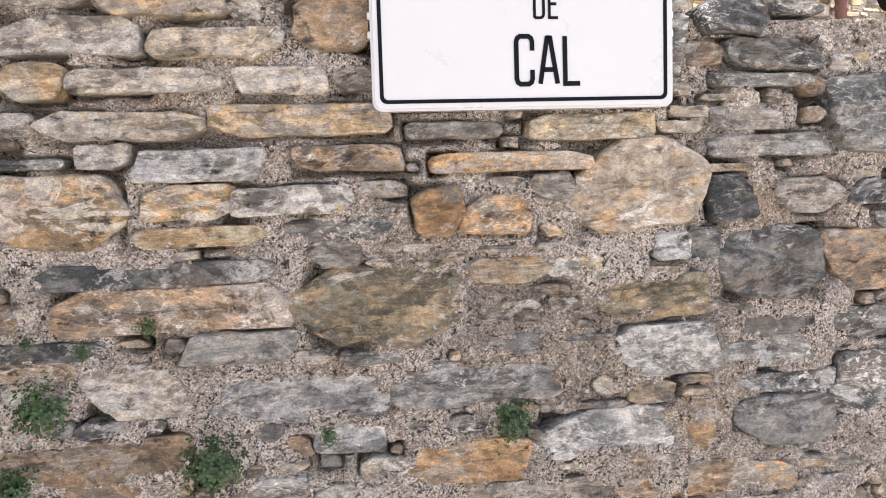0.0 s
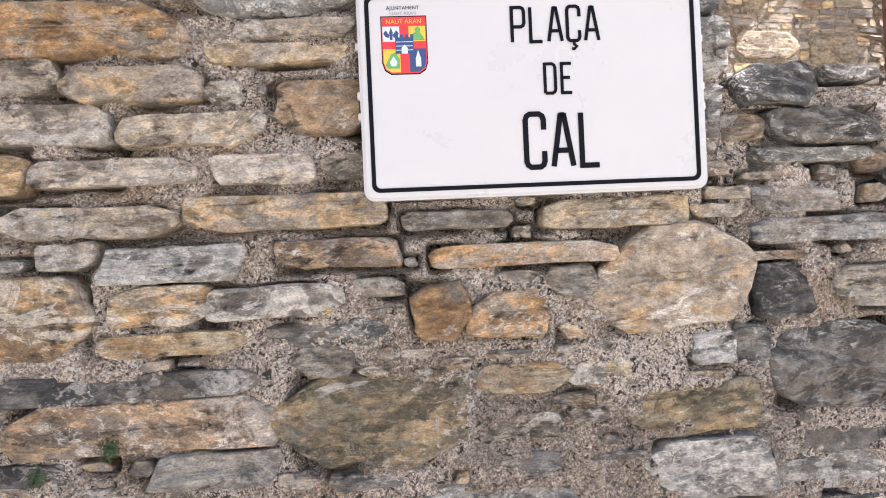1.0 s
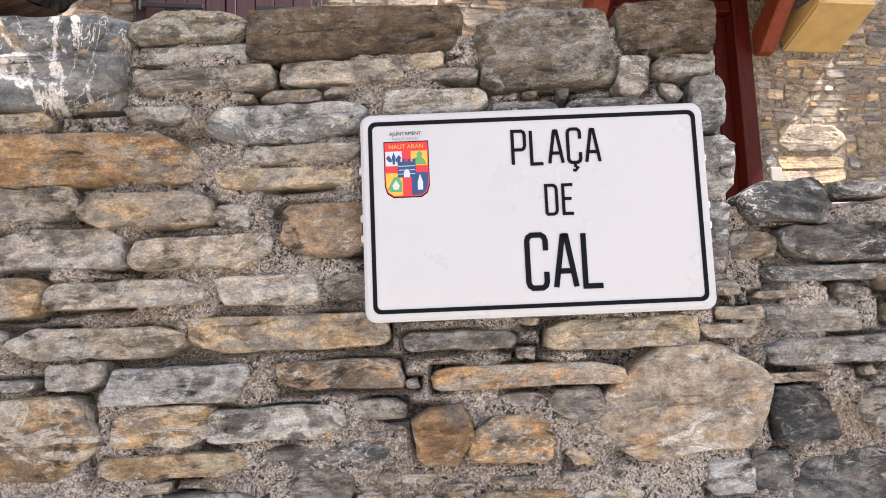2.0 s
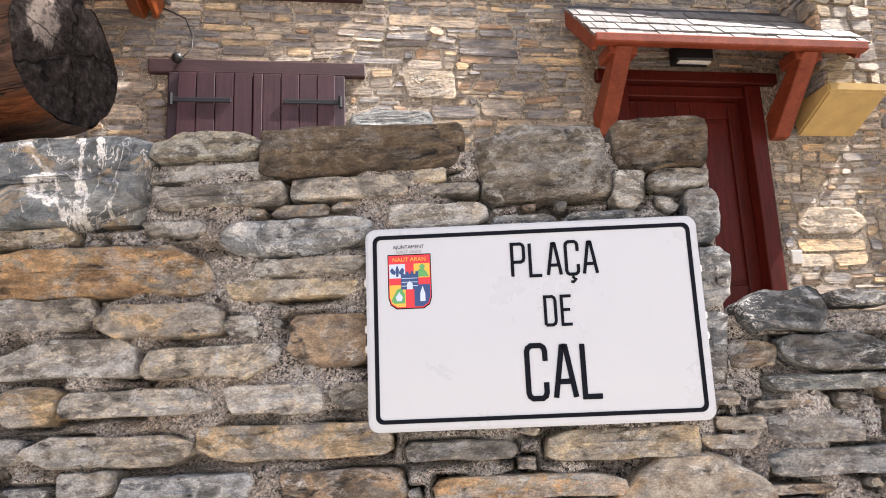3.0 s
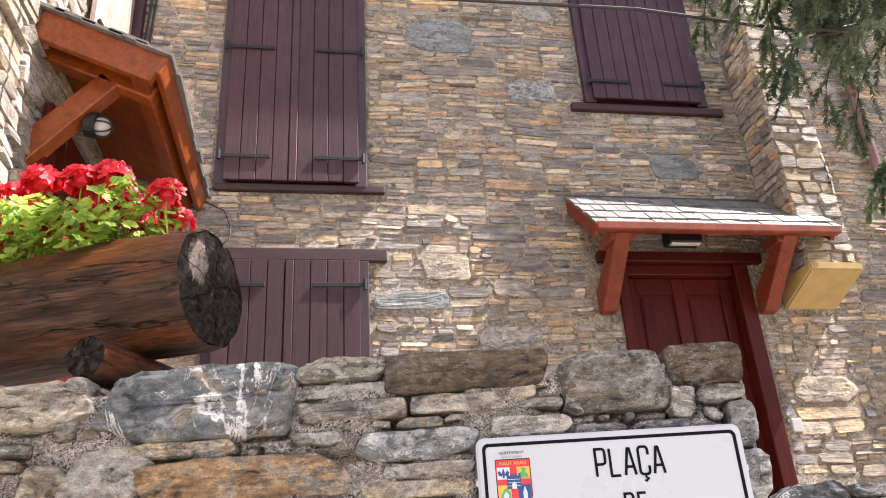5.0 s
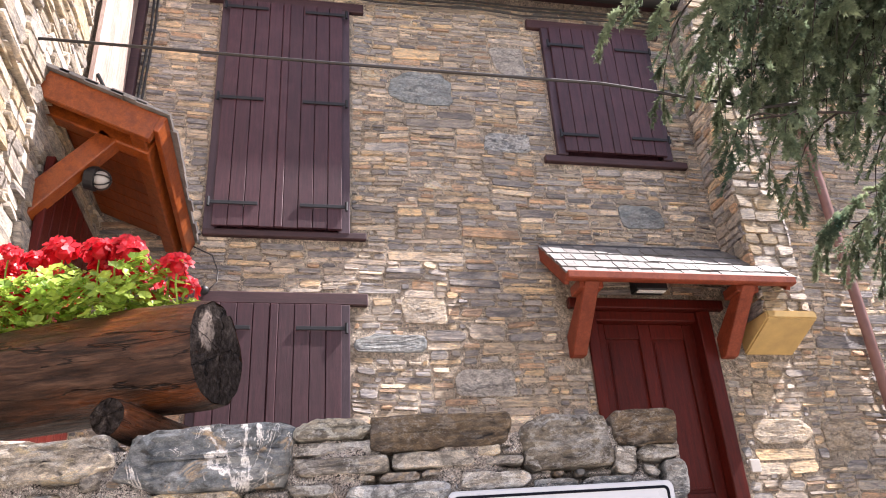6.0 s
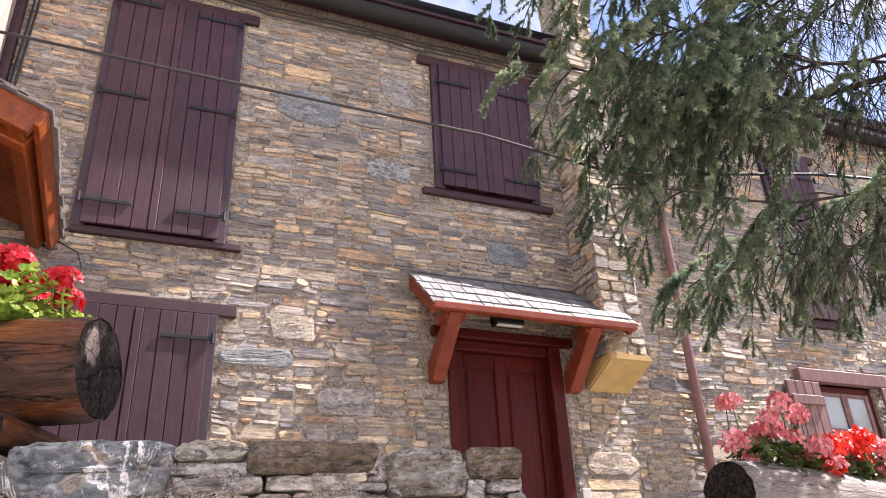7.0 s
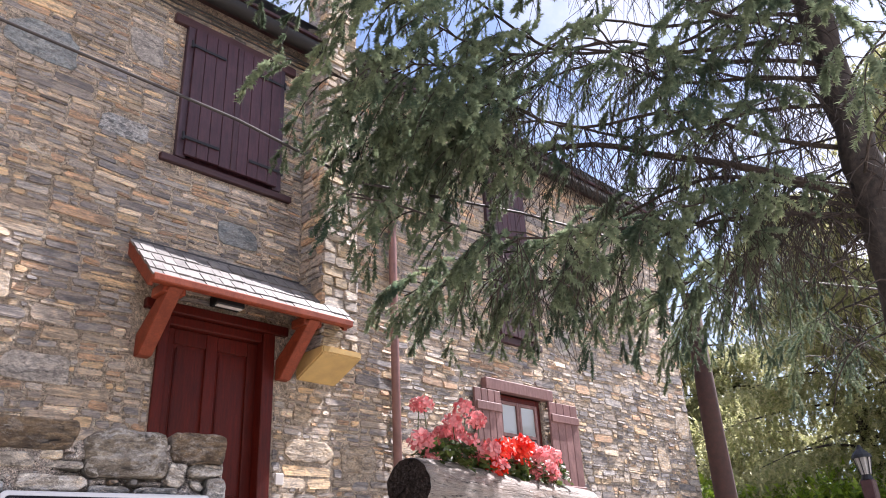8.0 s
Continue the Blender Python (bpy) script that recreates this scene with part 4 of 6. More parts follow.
    bmesh.ops.recalc_face_normals(bm, faces=bm.faces)
    return bm


LAID = []
count = [0]


def lay(x, z, w, h, kind):
    count[0] += 1
    rec = 0.022 if x > STEP else 0.0
    low = max(0.0, min(1.0, (1.95 - z) / 0.3))
    deep = min(0.028, 0.008 + 0.22 * min(w, h)) * (0.45 + 0.65 * (count[0] * 0.618 % 1)) * (1 - 0.60 * low)
    cap = z + h / 2 > TOP - 0.06 and x < STEP
    trim = kind in ("slab", "brown", "bigtan", "patch")
    ob = part("stone", field_stone(w * (1.04 + 0.05 * low), h * (1.06 + 0.12 * low), deep, count[0], max(26, min(56, int((w + h) / 0.0075))), 0.9 if kind == "bigtan" else 0.4 if trim else 1.0, 0.6 if trim else 0.0), ROCKS[kind], front, smooth=False)
    ob.location = (x, 0.010 + rec, z)
    if cap:
        # coping stones run back over the top of the wall
        back = part("coping", box(-w / 2 + 0.006, 0.0, -h / 2 + 0.004, w / 2 - 0.006, 0.30, h / 2 - 0.004, 0.012), ROCKS[kind], front)
        back.location = (x, 0.016 + rec, z)
    LAID.append((x - w / 2, x + w / 2, z - h / 2, z + h / 2))


def stones(text):
    """Stones laid by eye: along the wall, height, width, height of stone, kind."""
    for item in text.split(";"):
        x, z, w, h, kind = item.split()
        lay(float(x), float(z), float(w), float(h), kind)


stones("""-0.227 2.462 0.175 0.052 lichen; 0.024 2.443 0.320 0.078 brown; 0.495 2.429 0.143 0.079 brown; -0.921 2.420 0.389 0.103 paletan; -0.224 2.418 0.176 0.026 grey; -0.758 2.414 0.045 0.128 grey; 0.311 2.406 0.199 0.119 patch; -0.507 2.409 0.374 0.142 slab; 0.132 2.394 0.052 0.024 tan; 0.005 2.381 0.184 0.039 grey; -0.203 2.377 0.203 0.037 grey; 0.520 2.372 0.095 0.032 grey""")
stones("""0.166 2.372 0.085 0.018 grey; 0.441 2.357 0.051 0.061 grey; -0.272 2.328 0.096 0.024 grey; 0.143 2.327 0.155 0.038 pale; -0.532 2.323 0.204 0.029 tan; 0.278 2.314 0.097 0.020 blue; 0.391 2.312 0.111 0.023 blue; 0.550 2.310 0.050 0.089 blue; -0.078 2.304 0.224 0.060 bluewhite; -0.406 2.260 0.399 0.075 ochre; -0.683 2.258 0.142 0.157 pale; -0.057 2.256 0.168 0.028 grey""")
stones("""-0.795 2.246 0.076 0.122 tan; -0.077 2.224 0.210 0.030 tan; 0.556 2.211 0.045 0.092 blue; -0.500 2.198 0.212 0.052 grey; -0.291 2.182 0.195 0.054 ochretan; 0.789 2.176 0.096 0.024 dark; -0.164 2.168 0.050 0.036 grey; 0.661 2.161 0.135 0.070 dark; -0.029 2.140 0.119 0.081 rust; -0.432 2.129 0.217 0.059 pale; -0.209 2.115 0.206 0.052 paletan; 0.542 2.110 0.042 0.102 blue""")
stones("""0.734 2.095 0.171 0.056 dark; -0.322 2.059 0.234 0.041 pale; 0.009 2.059 0.077 0.045 grey; -0.486 2.059 0.088 0.059 ochretan; -0.111 2.057 0.145 0.047 pale; 0.718 2.050 0.182 0.025 slate; 0.813 2.038 0.042 0.034 rust; -0.085 1.995 0.288 0.053 ochretan; -0.536 1.994 0.093 0.038 grey; -0.362 1.990 0.247 0.048 paletan; 0.688 1.983 0.135 0.042 grey; 0.908 1.983 0.125 0.143 blue""")
stones("""0.399 1.975 0.221 0.045 tan; 0.165 1.972 0.159 0.028 grey; -0.390 1.943 0.083 0.039 grey; 0.728 1.937 0.226 0.042 blue; -0.518 1.933 0.138 0.018 dark; -0.010 1.930 0.174 0.044 rust; -0.244 1.926 0.196 0.052 bluewhite; 0.262 1.918 0.273 0.033 ochre; 0.046 1.879 0.074 0.028 grey; 0.332 1.874 0.073 0.047 grey; 0.482 1.874 0.226 0.153 bigtan; -0.267 1.866 0.138 0.055 ochrewhite""")
stones("""-0.102 1.864 0.192 0.048 white; -0.465 1.856 0.190 0.122 ochrewhite; 0.929 1.848 0.088 0.045 dark; 0.807 1.845 0.134 0.060 grey; 0.662 1.845 0.083 0.078 dark; 0.137 1.839 0.085 0.084 ochre; 0.233 1.832 0.113 0.073 ochre; -0.034 1.817 0.172 0.037 dark; -0.250 1.811 0.195 0.033 cream; 0.328 1.803 0.039 0.029 cream; -0.039 1.776 0.086 0.041 grey; 0.540 1.766 0.066 0.049 bluewhite""")
stones("""0.609 1.763 0.060 0.069 dark; -0.313 1.754 0.378 0.036 dark; 0.372 1.740 0.107 0.041 white; 0.252 1.737 0.131 0.043 cream; 0.737 1.727 0.192 0.128 dark; 0.907 1.725 0.137 0.102 rust; -0.297 1.696 0.359 0.071 rust; 0.022 1.687 0.269 0.127 moss; 0.505 1.679 0.189 0.069 moss; 0.252 1.665 0.107 0.034 grey; -0.501 1.636 0.216 0.027 dark; -0.196 1.628 0.169 0.049 blue""")
stones("""0.753 1.613 0.161 0.038 dark; 0.911 1.608 0.133 0.052 dark; -0.533 1.607 0.157 0.027 rust; 0.524 1.586 0.180 0.085 bluewhite; 0.358 1.574 0.050 0.039 tan; -0.366 1.568 0.146 0.082 pale; 0.721 1.565 0.182 0.056 dark; 0.192 1.549 0.281 0.070 blue; -0.102 1.541 0.287 0.075 bluewhite; 0.421 1.526 0.046 0.030 grey; -0.544 1.515 0.150 0.023 dark; -0.392 1.507 0.138 0.024 dark""")
stones("""0.765 1.507 0.184 0.034 dark; 0.924 1.492 0.112 0.115 dark; 0.138 1.475 0.168 0.031 dark; -0.026 1.468 0.112 0.046 bluewhite; -0.453 1.456 0.340 0.071 rust; 0.421 1.443 0.229 0.080 bluewhite; 0.765 1.438 0.185 0.088 blue; 0.606 1.434 0.069 0.087 ochrewhite; 0.028 1.411 0.076 0.039 grey; 0.173 1.410 0.194 0.069 ochre; -0.427 1.406 0.266 0.028 rust; -0.152 1.383 0.096 0.048 dark""")
stones("""-0.020 1.372 0.131 0.029 grey; 0.315 1.348 0.211 0.040 grey; 0.470 1.340 0.078 0.051 ochre; 0.663 1.339 0.236 0.060 ochre""")

# small stones pressed into the joints, and plain courses beyond
r = random.Random(11)
tries = 0
while tries < 6000 and count[0] < 290:
    tries += 1
    x, z = r.uniform(-1.6, 1.5), r.uniform(0.95, 2.40)
    w, h = r.uniform(0.035, 0.24), r.uniform(0.018, 0.055)
    if x > STEP - 0.05 and z > STEP_TOP - 0.06 or z > TOP - 0.05:
        continue
    g = 0.006
    if all(x + w / 2 + g < a or x - w / 2 - g > b or z + h / 2 + g < c or z - h / 2 - g > d for a, b, c, d in LAID):
        if -0.75 < x < 1.0 and z > 1.25 and w > 0.10:
            continue
        lay(x, z, w, h, r.choice(("grey", "pale", "tan", "blue", "dark", "rust", "grey", "paletan", "moss")))

# chips and thin slips packed into what is left of the joints
CHIPS = rock("joint_chips", [(0.13, 0.135, 0.14), (0.24, 0.225, 0.20), (0.30, 0.235, 0.15), (0.18, 0.175, 0.17), (0.36, 0.33, 0.28), (0.21, 0.155, 0.10)], island=True, wide=2.4, gain=1.8)
chips = bmesh.new()
for i in range(14000):
    x, z = r.uniform(-1.0, 1.25), r.uniform(1.15, 2.40)
    if x > STEP - 0.04 and z > STEP_TOP - 0.05:
        continue
    w = r.uniform(0.016, 0.13)
    h = min(r.uniform(0.010, 0.045), w * 0.8)
    if all(x + w / 2 + 0.002 < a or x - w / 2 - 0.002 > b or z + h / 2 + 0.002 < c or z - h / 2 - 0.002 > d for a, b, c, d in LAID):
        piece = field_stone(w * 1.08, h * 1.12, r.uniform(0.003, 0.012), 2000 + i, 14)
        piece.transform(Matrix.Translation((x, 0.010 + (0.022 if x > STEP else 0.0), z)))
        tmp_mesh = bpy.data.meshes.new("tmp")
        piece.to_mesh(tmp_mesh)
        piece.free()
        chips.from_mesh(tmp_mesh)
        bpy.data.meshes.remove(tmp_mesh)
        LAID.append((x - w / 2, x + w / 2, z - h / 2, z + h / 2))
part("joint_chips", chips, CHIPS, front, "small stone chips packed in the joints")["kind"] = "stuff"

mortar_face(WALL_L, -1.25, 0.9, TOP - 0.02, 0.006, 0.02, 0.36, "grey-beige crumbly lime mortar")
mortar_face(-1.25, STEP - 0.02, 0.9, TOP - 0.02, 0.0095, 0.0050, 0.36, "grey-beige crumbly lime mortar")
mortar_face(STEP - 0.022, WALL_R, 0.9, STEP_TOP - 0.02, 0.032, 0.0055, 0.42, "grey-beige crumbly lime mortar")

sign = thing("street_sign", FRONT @ pose(0.2815, -0.012, 2.1527), "white enamelled rectangular square-name sign with black border and lettering", "sign")


def rounded(w, h, r, n=6):
    pts = []
    for cx, cz, a0 in ((w / 2 - r, h / 2 - r, 0), (-w / 2 + r, h / 2 - r, 90), (-w / 2 + r, -h / 2 + r, 180), (w / 2 - r, -h / 2 + r, 270)):
        for k in range(n + 1):
            a = radians(a0 + 90 * k / n)
            pts.append((cx + r * math.cos(a), cz + r * math.sin(a)))
    return pts


def plate(outer, y0, y1, bevel=0.0):
    bm = bmesh.new()
    f = [bm.verts.new((x, y0, z)) for x, z in outer]
    b = [bm.verts.new((x, y1, z)) for x, z in outer]
    front_face = bm.faces.new(f)
    bm.faces.new(list(reversed(b)))
    for i in range(len(f)):
        bm.faces.new((f[i], b[i], b[(i + 1) % len(f)], f[(i + 1) % len(f)]))
    bmesh.ops.recalc_face_normals(bm, faces=bm.faces)
    if bevel:
        bmesh.ops.bevel(bm, geom=list(front_face.edges), offset=bevel, segments=2, affect="EDGES")
    return bm


def ring_plate(outer, inner, y0, y1):
    bm = bmesh.new()
    L = [[bm.verts.new((x, y, z)) for x, z in c] for c, y in ((outer, y0), (inner, y0), (inner, y1), (outer, y1))]
    n = len(outer)
    for a, b in zip(L, L[1:] + L[:1]):
        for i in range(n):
            bm.faces.new((a[i], a[(i + 1) % n], b[(i + 1) % n], b[i]))
    bmesh.ops.recalc_face_normals(bm, faces=bm.faces)
    return bm


part("panel", plate(rounded(0.500, 0.302, 0.016), -0.010, 0.016, 0.004), SIGN_WHITE, sign)
part("border", ring_plate(rounded(0.477, 0.279, 0.011), rounded(0.465, 0.267, 0.007), -0.0112, -0.0098), INK, sign, "black border line")
for z in (0.07, 0.0, -0.03):
    for s in (-1, 1):
        part("mounting_lug", box(s * 0.250 - 0.004, -0.002, z - 0.006, s * 0.250 + 0.004, 0.012, z + 0.006, 0.002), SIGN_EDGE, sign)


def strokes(name, polys, x, z, w, h, t, mat=INK, bold=1.0):
    """One condensed capital, drawn from straight strokes in a unit cell."""
    bm = bmesh.new()
    for line in polys:
        pts = [Vector((x + px * w, 0, z + pz * h)) for px, pz in line]
        left, right = [], []
        for i, p in enumerate(pts):
            d1 = (pts[i] - pts[i - 1]).normalized() if i else (pts[1] - pts[0]).normalized()
            d2 = (pts[i + 1] - pts[i]).normalized() if i < len(pts) - 1 else d1
            n1, n2 = Vector((-d1.z, 0, d1.x)), Vector((-d2.z, 0, d2.x))
            nn = (n1 + n2).normalized()
            k = t / 2 / max(0.35, nn.dot(n1))
            left.append(p + nn * k)
            right.append(p - nn * k)
        for i in range(len(pts) - 1):
            bm.faces.new([bm.verts.new((q.x, -0.0113, q.z)) for q in (left[i], right[i], right[i + 1], left[i + 1])])
    bmesh.ops.remove_doubles(bm, verts=bm.verts, dist=0.0002)
    bmesh.ops.recalc_face_normals(bm, faces=bm.faces)
    for f in bm.faces:
        if f.normal.y > 0:
            f.normal_flip()
    return part(name, bm, mat, sign, "black painted capital letter")


CAPS = {
    "P": [[(0, 0), (0, 1), (0.74, 1), (0.92, 0.965), (1, 0.89), (1, 0.55), (0.92, 0.475), (0.74, 0.44), (0, 0.44)]],
    "L": [[(0, 1), (0, 0), (0.95, 0)]],
    "A": [[(-0.05, 0), (0.42, 1.0)], [(0.58, 1.0), (1.05, 0)], [(0.36, 0.965), (0.64, 0.965)], [(0.14, 0.30), (0.86, 0.30)]],
    "C": [[(1, 0.70), (1, 0.89), (0.93, 0.96), (0.76, 1), (0.24, 1), (0.07, 0.96), (0, 0.89), (0, 0.11), (0.07, 0.04), (0.24, 0), (0.76, 0), (0.93, 0.04), (1, 0.11), (1, 0.30)]],
    "D": [[(0, 0), (0, 1), (0.70, 1), (0.91, 0.955), (1, 0.87), (1, 0.13), (0.91, 0.045), (0.70, 0), (0, 0)]],
    "E": [[(0.95, 1), (0, 1), (0, 0), (0.95, 0)], [(0, 0.52), (0.8, 0.52)]],
}


def word(text, x, z, h, w, gap, t):
    for ch in text:
        strokes("letter", CAPS["C" if ch == "Ç" else ch], x, z, w, h, t)
        if ch == "Ç":
            strokes("letter", [[(0.55, 0.0), (0.5, -0.10), (0.72, -0.16), (0.5, -0.24), (0.3, -0.22)]], x, z, w, h, t * 0.8)
        x += w + gap


word("PLAÇA", -0.0295, 0.0682, 0.0495, 0.0176, 0.0092, 0.0049)
word("DE", 0.0150, -0.0062, 0.0420, 0.0150, 0.0095, 0.0046)
word("CAL", -0.0165, -0.1115, 0.0760, 0.0262, 0.0142, 0.0078)


def lettering(text, x, z, size, mat, y=-0.0114):
    cu = bpy.data.curves.new("caption", "FONT")
    cu.body, cu.size, cu.align_x, cu.extrude = text, size, "CENTER", 0.0
    tmp = new("tmp", cu)
    bpy.context.view_layer.update()
    me = bpy.data.meshes.new_from_object(tmp.evaluated_get(bpy.context.evaluated_depsgraph_get()))
    bpy.data.objects.remove(tmp)
    me.materials.clear()
    me.materials.append(mat)
    ob = new("caption", me)
    ob.parent = sign
    ob.matrix_local = pose(x, y, z, 90, 0, 0)
    return ob


GREY_INK = plain("grey_paint", (0.25, 0.25, 0.27), 0.5, vary=0.05, bump=0)
RED_P = plain("crest_red", (0.62, 0.03, 0.04), 0.4, vary=0.05, bump=0)
GOLD_P = plain("crest_gold", (0.75, 0.42, 0.05), 0.4, vary=0.05, bump=0)
NAVY_P = plain("crest_navy", (0.02, 0.055, 0.17), 0.4, vary=0.05, bump=0)
GREEN_P = plain("crest_green", (0.10, 0.33, 0.10), 0.4, vary=0.05, bump=0)
PALEBLUE_P = plain("crest_pale_blue", (0.50, 0.58, 0.70), 0.4, vary=0.05, bump=0)
lettering("AJUNTAMENT", -0.1845, 0.1185, 0.0074, INK)
lettering("NAUT ARAN", -0.1845, 0.1110, 0.0066, GREY_INK)


def badge(name, pts, mat, lift):
    bm = bmesh.new()
    bm.faces.new([bm.verts.new((x * 1.08 - 0.1840, -0.0102 - 0.00012 * lift, z * 1.16 + 0.0700)) for x, z in pts])
    for f in bm.faces:
        f.normal_update()
        if f.normal.y > 0:
            f.normal_flip()
    return part(name, bm, mat, sign)


def rect(x0, z0, x1, z1):
    return [(x0, z0), (x1, z0), (x1, z1), (x0, z1)]


shield = [(-0.029, 0.033), (-0.029, -0.022), (-0.026, -0.031), (-0.018, -0.036), (0.018, -0.036), (0.026, -0.031), (0.029, -0.022), (0.029, 0.033)]
badge("crest_outline", [(x * 1.04, z * 1.04) for x, z in shield], INK, 1)
badge("crest_shield", shield, RED_P, 3)
badge("crest_field", rect(-0.028, 0.003, -0.006, 0.0215), PALEBLUE_P, 5)
badge("crest_field", rect(0.006, 0.003, 0.028, 0.0215), GOLD_P, 5)
badge("crest_field", [(-0.028, -0.006), (-0.028, -0.022), (-0.025, -0.030), (-0.018, -0.0345), (-0.006, -0.0345), (-0.006, -0.006)], GOLD_P, 5)
badge("crest_field", [(0.028, -0.006), (0.028, -0.022), (0.025, -0.030), (0.018, -0.0345), (0.006, -0.0345), (0.006, -0.006)], NAVY_P, 5)
badge("crest_hill", [(-0.026, -0.026), (-0.018, -0.012), (-0.012, -0.010), (-0.007, -0.018), (-0.007, -0.030), (-0.022, -0.030)], GREEN_P, 7)
badge("crest_hill", [(0.007, 0.004), (0.012, 0.013), (0.018, 0.016), (0.024, 0.010), (0.027, 0.004)], GREEN_P, 7)
badge("crest_tower", rect(-0.012, -0.012, 0.012, 0.008), NAVY_P, 9)
for k in range(4):
    badge("crest_battlement", rect(-0.012 + k * 0.0067, 0.008, -0.008 + k * 0.0067, 0.0115), NAVY_P, 9)
for z in (-0.008, -0.003, 0.002):
    badge("crest_masonry", rect(-0.011, z, 0.011, z + 0.0008), PALEBLUE_P, 10)
badge("crest_tree", [(0.0155, 0.013), (0.020, 0.013), (0.022, 0.018), (0.01775, 0.0212), (0.0135, 0.018)], GREEN_P, 8)
badge("crest_snow", [(-0.020, -0.022), (-0.015, -0.015), (-0.010, -0.022), (-0.012, -0.027), (-0.018, -0.027)], PALEBLUE_P, 8)
badge("crest_gate", [(-0.004, -0.012), (0.004, -0.012), (0.004, -0.005), (0.0, -0.001), (-0.004, -0.005)], PALEBLUE_P, 11)
badge("crest_church", [(0.014, -0.028), (0.021, -0.028), (0.021, -0.018), (0.0175, -0.008), (0.014, -0.018)], PALEBLUE_P, 7)
badge("crest_mark", [(-0.0185, 0.005), (-0.0155, 0.005), (-0.0145, 0.014), (-0.017, 0.0205), (-0.0195, 0.014)], NAVY_P, 7)
badge("crest_mark", [(-0.0205, 0.0075), (-0.019, 0.011), (-0.024, 0.017), (-0.0272, 0.013), (-0.0245, 0.009)], NAVY_P, 7)
badge("crest_mark", [(-0.0135, 0.0075), (-0.015, 0.011), (-0.010, 0.017), (-0.0068, 0.013), (-0.0095, 0.009)], NAVY_P, 7)
lettering("NAUT ARAN", -0.1840, 0.0985, 0.0088, GOLD_P, -0.0122)
part("maker_line", box(0.180, -0.0106, -0.1372, 0.214, -0.0098, -0.1365), GREY_INK, sign, "tiny unreadable grey maker's line")


# ---------------------------------------------------------------- planters made of hollowed logs
def make_log(name, centre, axis, length, radius, label, seed, mat=LOG):
    """A log lying with one end at centre; its own x runs along it."""
    ax = Vector(axis).normalized()
    rot = ax.to_track_quat("X", "Z").to_matrix().to_4x4()
    ob = thing(name, Matrix.Translation(centre) @ rot, label, "planter" if radius > 0.1 else "log")
    n, sides = 44, 64

    def girth(x, a):
        c, s = math.cos(a), math.sin(a)
        lump = 0.10 * noise.noise((x * 1.6 + seed, c * 1.1, s * 1.1)) + 0.045 * noise.noise((x * 4 + seed, c * 3.2, s * 3.2))
        return radius * (1 + lump) - radius * 0.10 * max(0, 1 - abs(((a * 1.0 + seed + 0.35 * noise.noise((x * 3, seed, 1.0))) % 2.09) - 1.05) / 0.035)
    bm = bmesh.new()
    rings = []
    for i in range(n + 1):
        x = length * i / n
        ring = []
        for k in range(sides):
            a = 2 * math.pi * k / sides
            c, s = math.cos(a), math.sin(a)
            rad = girth(x, a) * (1 + 0.022 * noise.noise((x * 9 + seed, c * 7, s * 7)) + 0.012 * noise.noise((x * 3 + seed, c * 22, s * 22)))
            edge = 1 - 0.05 * max(0.0, 1 - x / 0.03)
            ring.append(bm.verts.new((x, c * rad * edge, s * rad * edge)))
        rings.append(ring)
    for p, q in zip(rings, rings[1:]):
        for k in range(sides):
            bm.faces.new((p[k], p[(k + 1) % sides], q[(k + 1) % sides], q[k]))
    bmesh.ops.recalc_face_normals(bm, faces=bm.faces)
    part("trunk_body", bm, mat, ob, "stained weathered log" if mat is LOG else "weathered log with dappled sun put into its pale colour", smooth=True)
    for x, s in ((0.0, -1), (length, 1)):
        bm = bmesh.new()
        prev = None
        for f in (0.985, 0.8, 0.6, 0.4, 0.2, 0.06):
            ring = []
            for k in range(sides):
                a = 2 * math.pi * k / sides
                rad = girth(x, a) * f * 0.955 * (1 + 0.02 * noise.noise((math.cos(a) * 6, math.sin(a) * 6, seed)))
                crack = 0.012 * max(0, 1 - abs(((a * 1.5 + 0.5 * noise.noise((f * 6, seed, a)) + seed) % 2.3) - 1.05) / 0.16) * (0.3 + 0.7 * f) * 0.6
                ring.append(bm.verts.new((x - s * (crack + 0.004 * noise.noise((a * 3, f * 5, seed))) + s * 0.006 * (1 - f), math.cos(a) * rad, math.sin(a) * rad)))
            if prev:
                for k in range(sides):
                    bm.faces.new((prev[k], prev[(k + 1) % sides], ring[(k + 1) % sides], ring[k]))
            prev = ring
        bm.faces.new(prev)
        bmesh.ops.recalc_face_normals(bm, faces=bm.faces)
        part("end_grain", bm, LOG_END if mat is LOG and radius > 0.1 else DARK_END, ob, "blackened cracked end grain")
    return ob


LOG1, AX1 = Vector((-0.008, 1.93, 2.705)), Vector((-0.906, 0.42, 0)).normalized()
LOG2, AX2 = Vector((2.57, 2.52, 2.53)), Vector((0.977, 0.21, 0)).normalized()
make_log("log_planter", LOG1, AX1, 1.9, 0.145, "dark weathered hollowed log planter with blackened sawn end", 1.3)
make_log("log_planter", LOG2, AX2, 2.1, 0.138, "weathered hollowed log planter with dappled sun put into its pale colour", 5.1, DAPPLED_LOG)
make_log("support_log", (-0.236, 1.845, 2.521), (0.42, 0.906, 0), 0.5, 0.046, "short round log propping the planter on the wall", 8.4)
make_log("support_log", (-1.30, 2.30, 2.521), (0.42, 0.906, 0), 0.5, 0.046, "short round log propping the planter on the wall", 9.4)
side_wall = part("terrace_wall", box(2.45, 2.38, GROUND_Z, 5.2, 2.75, 2.392, 0.02, m=None), MORTAR)
